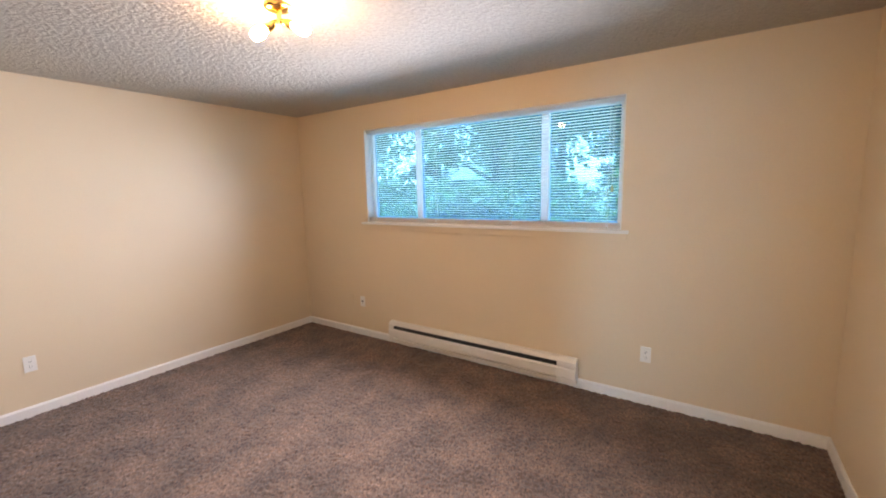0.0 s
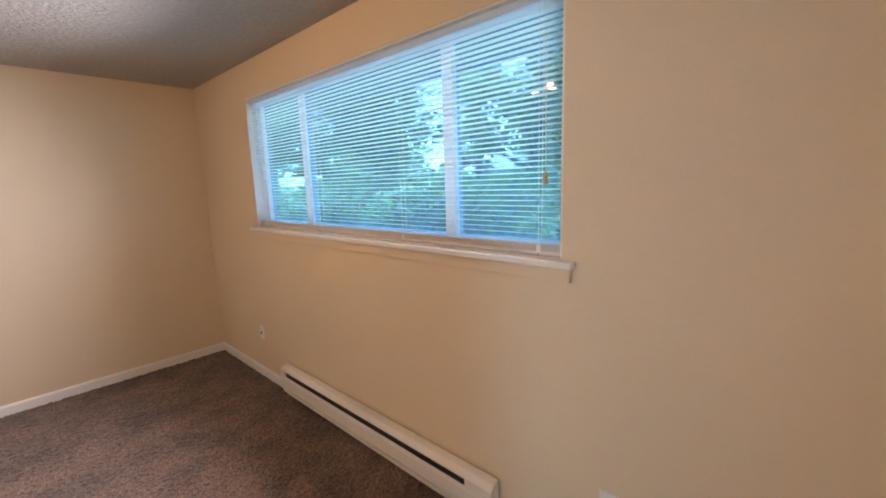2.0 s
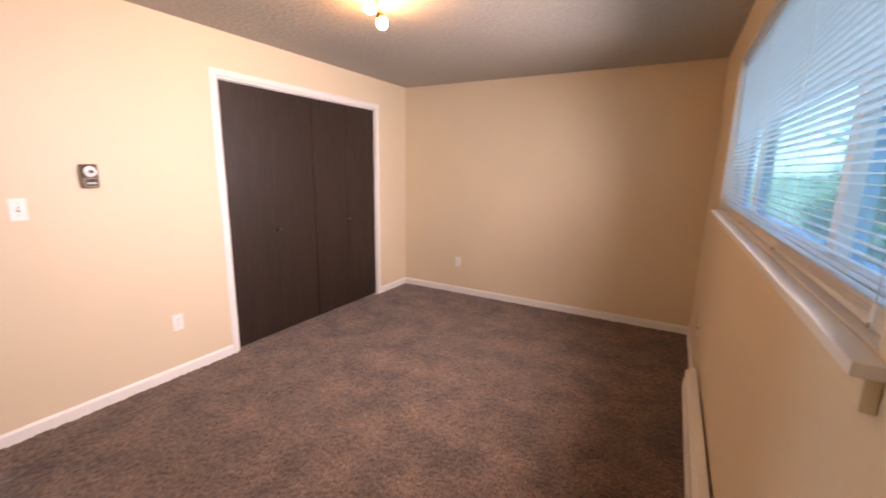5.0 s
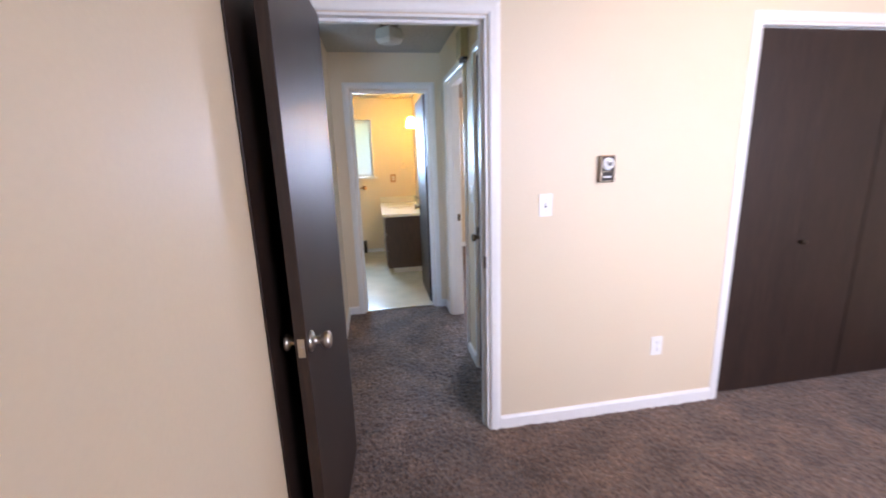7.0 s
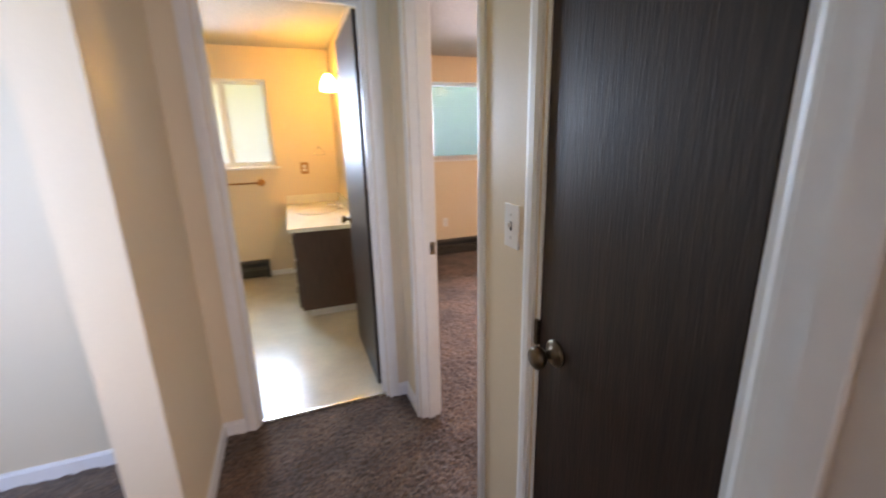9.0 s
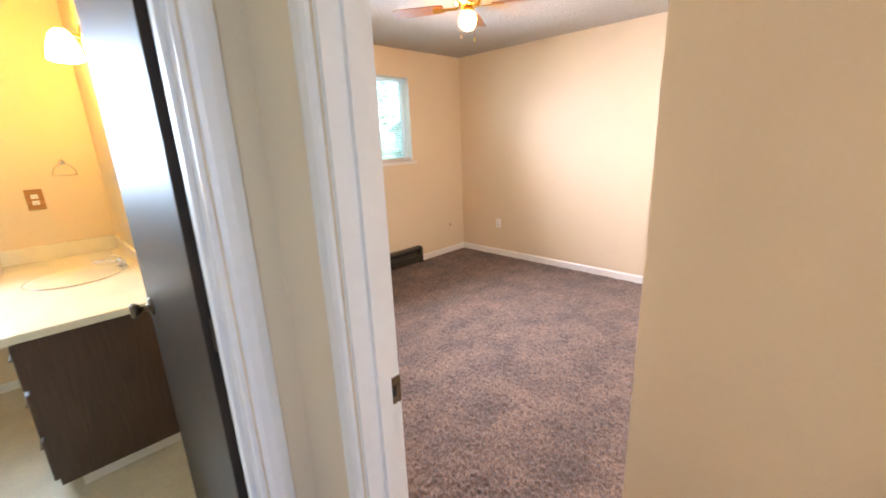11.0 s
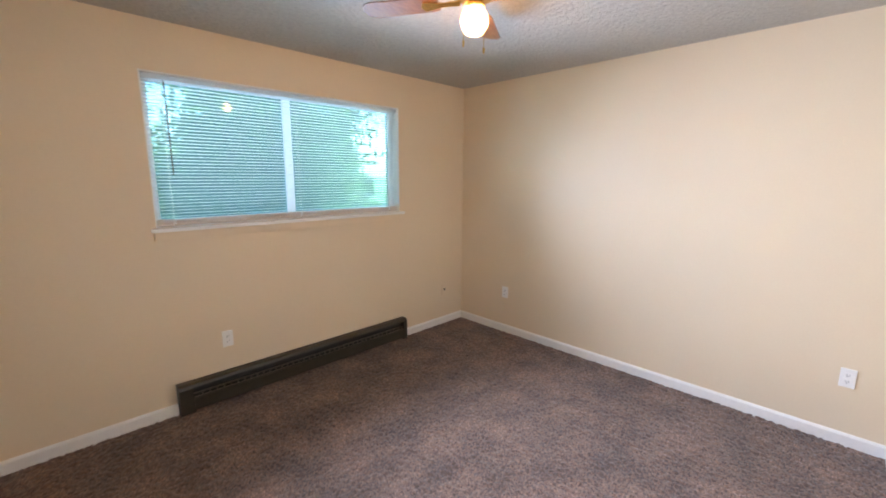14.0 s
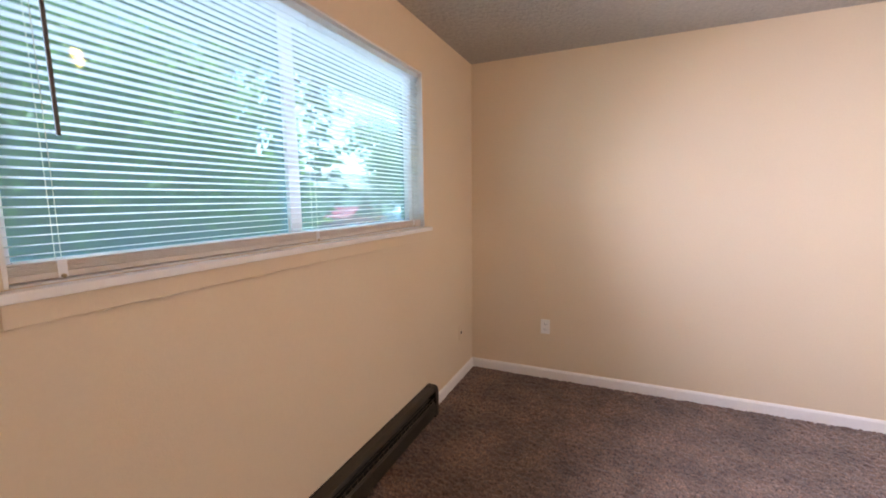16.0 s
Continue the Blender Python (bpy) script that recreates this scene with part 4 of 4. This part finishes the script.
box(bm, AW - 0.7, BS - 0.99, 2.30, 3.8, BS - 0.95, 2.48)
solid("trim_soffit_south", bm, SIDING, "painted soffit and fascia above the south windows", "soffit")
bm = B()
box(bm, AW - 0.7, BS - 1.0, 2.57, 3.8, AN + 1.0, 2.75)
solid("roof", bm, ROOFING, "grey shingle roof slab", "roof")


def leaves(name, mat, centres, radii, count, size, rng, parent, flat=0.0, long=1.0):
    """Many small separate leaves scattered through a set of clumps, denser towards their surface."""
    centres, radii = np.asarray(centres, float), np.asarray(radii, float)
    pick = rng.integers(0, len(centres), count)
    d = rng.normal(size=(count, 3))
    d /= np.linalg.norm(d, axis=1)[:, None]
    r = rng.uniform(0.35, 1.0, count) ** 0.6 * rng.uniform(0.85, 1.15, count)
    p = centres[pick] + d * radii[pick] * r[:, None]
    u = rng.normal(size=(count, 3))
    u /= np.linalg.norm(u, axis=1)[:, None]
    w = np.cross(u, d + rng.normal(size=(count, 3)) * 0.6)
    w /= np.linalg.norm(w, axis=1)[:, None]
    s = size * rng.uniform(0.6, 1.3, count)[:, None]
    nrm = np.cross(u, w)
    u, w = u * s * long, w * s * 0.5
    co = np.stack([p - u, p + w * 0.9 + nrm * s * 0.15, p + u, p - w * 0.9 + nrm * s * 0.15], 1).reshape(-1, 3)
    o = np.array(ORIGIN[parent.name])
    me = bpy.data.meshes.new(name)
    me.from_pydata((co - o).tolist(), [], np.arange(4 * count).reshape(-1, 4).tolist())
    me.materials.append(mat)
    ob = new(name, me)
    ob.parent = parent
    return ob


def shrub(place, w, h, seed, n=2600, size=0.06, mat=None, label="leafy green shrub with glossy leaves", clumps=9):
    rng = np.random.default_rng(seed)
    x, y, z = place
    ob = thing("shrub", place, label, "shrub", "garden shrubs")
    bm, cs, rs = B(), [], []
    for i in range(clumps):
        a, q = rng.uniform(0, 2 * math.pi), rng.uniform(0, 0.75)
        c = (x + w * 0.5 * q * math.cos(a), y + w * 0.5 * q * math.sin(a), z + h * rng.uniform(0.3, 0.85))
        rod(bm, (x + rng.uniform(-0.05, 0.05), y, z - 0.05), c, 0.022, 0.006, 6)
        cs.append(c)
        k = rng.uniform(0.22, 0.36)
        rs.append((w * k, w * k, h * k * 0.8))
    part("stems", bm, BARK, ob)
    leaves("foliage", mat or LEAF, cs, rs, n, size, rng, ob, long=1.2)
    return ob


def tree(place, h, w, seed, n=5200, size=0.13, mat=None, label="broad-leaved green tree behind the garden", low=0.3):
    rng = np.random.default_rng(seed)
    x, y, z = place
    ob = thing("tree", place, label, "tree", "garden trees")
    bm, cs, rs = B(), [], []
    rod(bm, (x, y, z - 0.1), (x + 0.1, y, z + h * 0.55), 0.05 * h ** 0.7, 0.025 * h ** 0.7, 10)
    rod(bm, (x + 0.1, y, z + h * 0.55), (x, y + 0.1, z + h * 0.9), 0.025 * h ** 0.7, 0.02, 8)
    for i in range(14):
        a, q = rng.uniform(0, 2 * math.pi), rng.uniform(0.2, 0.9)
        t0 = rng.uniform(low, 0.85)
        c = (x + w * 0.5 * q * math.cos(a), y + w * 0.5 * q * math.sin(a), z + h * min(0.95, t0 + 0.1))
        rod(bm, (x, y, z + h * t0 * 0.85), c, 0.03 * h ** 0.6, 0.012, 6)
        cs.append(c)
        k = rng.uniform(0.16, 0.30)
        rs.append((w * k, w * k, w * k * 0.75))
    part("trunk", bm, BARK, ob)
    leaves("crown", mat or LEAF2, cs, rs, n, size, rng, ob)
    return ob


def conifer(place, h, w, seed, n=3600):
    rng = np.random.default_rng(seed)
    x, y, z = place
    ob = thing("conifer", place, "tall dark green conifer", "conifer", "far conifers")
    bm = B()
    rod(bm, (x, y, z - 0.1), (x, y, z + h), 0.022 * h, 0.02, 8)
    cs, rs = [], []
    for i in range(44):
        f = rng.uniform(0.08, 0.99)
        a, q = rng.uniform(0, 2 * math.pi), rng.uniform(0.35, 1.0) * (1.02 - f) * w * 0.5
        cs.append((x + q * math.cos(a), y + q * math.sin(a), z + h * f - q * 0.25))
        k = 0.10 * w * (1.25 - f)
        rs.append((k * 1.5, k * 1.5, k * 0.7))
        rod(bm, (x, y, z + h * f), cs[-1], 0.02, 0.008, 5)
    part("trunk", bm, BARK, ob)
    leaves("crown", NEEDLE, cs, rs, n, 0.17, rng, ob, long=1.6)
    return ob


G = -0.35
# garden north of the first bedroom
for i, (x, y, w, h) in enumerate(((-0.3, 5.3, 1.5, 2.1), (-1.5, 6.0, 1.6, 1.75), (-3.0, 5.6, 1.6, 1.95), (-4.4, 6.0, 1.9, 2.0), (-6.2, 6.4, 2.2, 2.1), (-8.4, 7.2, 2.4, 2.1), (1.4, 5.8, 1.7, 2.2), (-11.0, 6.4, 2.4, 2.2), (-13.8, 7.6, 2.6, 2.4), (-17.0, 8.6, 3.0, 2.6), (-5.2, 5.2, 1.5, 1.7))):
    shrub((x, y, G), w, h, 10 + i, 2600, 0.07)
for i, (x, y, w, h) in enumerate(((-0.5, 9.5, 2.6, 2.6), (-3.4, 10.0, 2.6, 2.3), (-6.0, 10.5, 2.8, 2.2), (-9.0, 11.0, 3.0, 2.4), (-12.5, 11.5, 3.2, 2.6), (2.5, 9.0, 2.6, 2.8))):
    shrub((x, y, G), w, h, 100 + i, 2400, 0.10, LEAF, "bright green garden shrub behind the lawn")
for i, (x, y, h, w) in enumerate(((-2.0, 13.0, 8.5, 5.5), (-4.6, 14.5, 9.0, 6.0), (-7.6, 15.5, 8.5, 5.0), (3.0, 12.0, 8.0, 5.0), (-12.5, 12.0, 7.0, 5.5), (-8.5, 19.0, 6.0, 5.0), (-20.0, 11.5, 8.0, 5.5), (-27.0, 13.0, 8.5, 6.0), (-17.0, 15.0, 5.5, 5.0))):
    tree((x, y, G), h, w, 30 + i, 5200, 0.15)
for i, (x, y, h) in enumerate(((-15.0, 22.0, 14.0), (-19.5, 20.0, 15.0), (-4.5, 24.0, 13.0), (1.0, 22.0, 14.0), (-24.0, 17.0, 12.0), (-0.5, 27.0, 16.0), (-27.0, 25.0, 14.0))):
    conifer((x, y, G), h, 5.0, 50 + i)
# garden south of the second bedroom
shrub((-2.55, -7.0, G), 2.7, 3.4, 70, 17000, 0.055, LEAF2, "tall dense green hedge bush outside the window", 18)
shrub((-0.6, -6.9, G), 2.6, 3.4, 71, 13000, 0.055, LEAF2, "tall dense green hedge bush outside the window", 16)
shrub((3.4, -7.4, G), 2.0, 2.2, 72, 3000, 0.06, LEAF2, "tall dense green hedge bush outside the window", 12)
tree((-3.6, -9.2, G), 5.0, 3.4, 73, 9000, 0.09, LEAF2, "leafy green tree behind the hedge", 0.2)
for i, (x, y, h) in enumerate(((-16.0, -27.0, 9.0), (-21.0, -24.0, 10.0), (-27.0, -26.0, 11.0), (-33.0, -22.0, 10.0), (-11.0, -28.0, 9.0))):
    conifer((x, y, G), h, 4.5, 80 + i)
tree((-24.0, -18.5, G), 6.5, 5.0, 90, 4000, 0.16)


def house(place, w, d, h, label):
    x, y, z = place
    ob = thing("house", place, label, "house")
    bm = B()
    box(bm, x - w / 2, y - d / 2, z, x + w / 2, y + d / 2, z + h)
    part("wall", bm, HOUSEPAINT, ob)
    part("roof", prism(B(), [(-d / 2 - 0.5, h), (0, h + 1.5), (d / 2 + 0.5, h), (d / 2 + 0.5, h + 0.15), (0, h + 1.7), (-d / 2 - 0.5, h + 0.15)],
                       lambda u, q, k: (x + (k - 0.5) * (w + 0.8), y + u, z + q)), ROOFING, ob)
    for s in (-1, 1):
        for q in (-0.3, 0.0, 0.3):
            bm = B()
            yy = y + s * d / 2
            box(bm, x + q * w - 0.6, min(yy, yy + s * 0.04), z + 1.0, x + q * w + 0.6, max(yy, yy + s * 0.04), z + 2.1)
            wd = part("window", bm, VINYL, ob)
            bm = B()
            box(bm, x + q * w - 0.5, min(yy + s * 0.041, yy + s * 0.05), z + 1.1, x + q * w + 0.5, max(yy + s * 0.041, yy + s * 0.05), z + 2.0)
            part("pane", bm, SLOT, wd, "dark glass")


house((-16.5, 33.0, G), 9.0, 7.0, 2.6, "pale single-storey house beyond the garden trees")
house((-31.0, -28.0, G), 13.0, 7.0, 2.6, "pale single-storey house across the street")


def car(place, paint, label):
    x, y, z = place
    ob = thing("car", place, label, "car")
    side = [(-2.1, 0.25), (-2.15, 0.6), (-2.0, 0.78), (-1.2, 0.86), (-0.6, 1.32), (0.7, 1.36), (1.5, 0.92), (2.05, 0.85), (2.15, 0.55), (2.1, 0.25)]
    bm = prism(B(), side, lambda u, v, k: (x + u, y + (k - 0.5) * 1.7, z + v))
    bmesh.ops.bevel(bm, geom=bm.edges[:], offset=0.05, segments=2, affect="EDGES")
    part("body", bm, paint, ob, smooth=False)
    for s in (-1, 1):
        part("side_window", prism(B(), [(-1.0, 0.9), (-0.52, 1.26), (0.62, 1.29), (1.2, 0.93)], lambda u, v, k: (x + u, y + s * (0.852 + 0.006 * k), z + v)), SLOT, ob)
        for u in (-1.3, 1.35):
            wl = part("wheel", lathe(B(), (x + u, y + s * 0.70, z + 0.32), (0, s, 0), [(0, 0.30), (0.02, 0.32), (0.16, 0.32), (0.18, 0.29), (0.175, 0.05)], 20), RUBBER, ob)
            part("rim", lathe(B(), (x + u, y + s * 0.878, z + 0.32), (0, s, 0), [(0, 0.19), (0.008, 0.18), (0.01, 0.03)], 16), STEEL, wl)


car((-19.5, -17.3, -0.33), CARRED, "parked red car on the street")
car((-26.5, -17.4, -0.33), VINYL, "parked white car on the street")
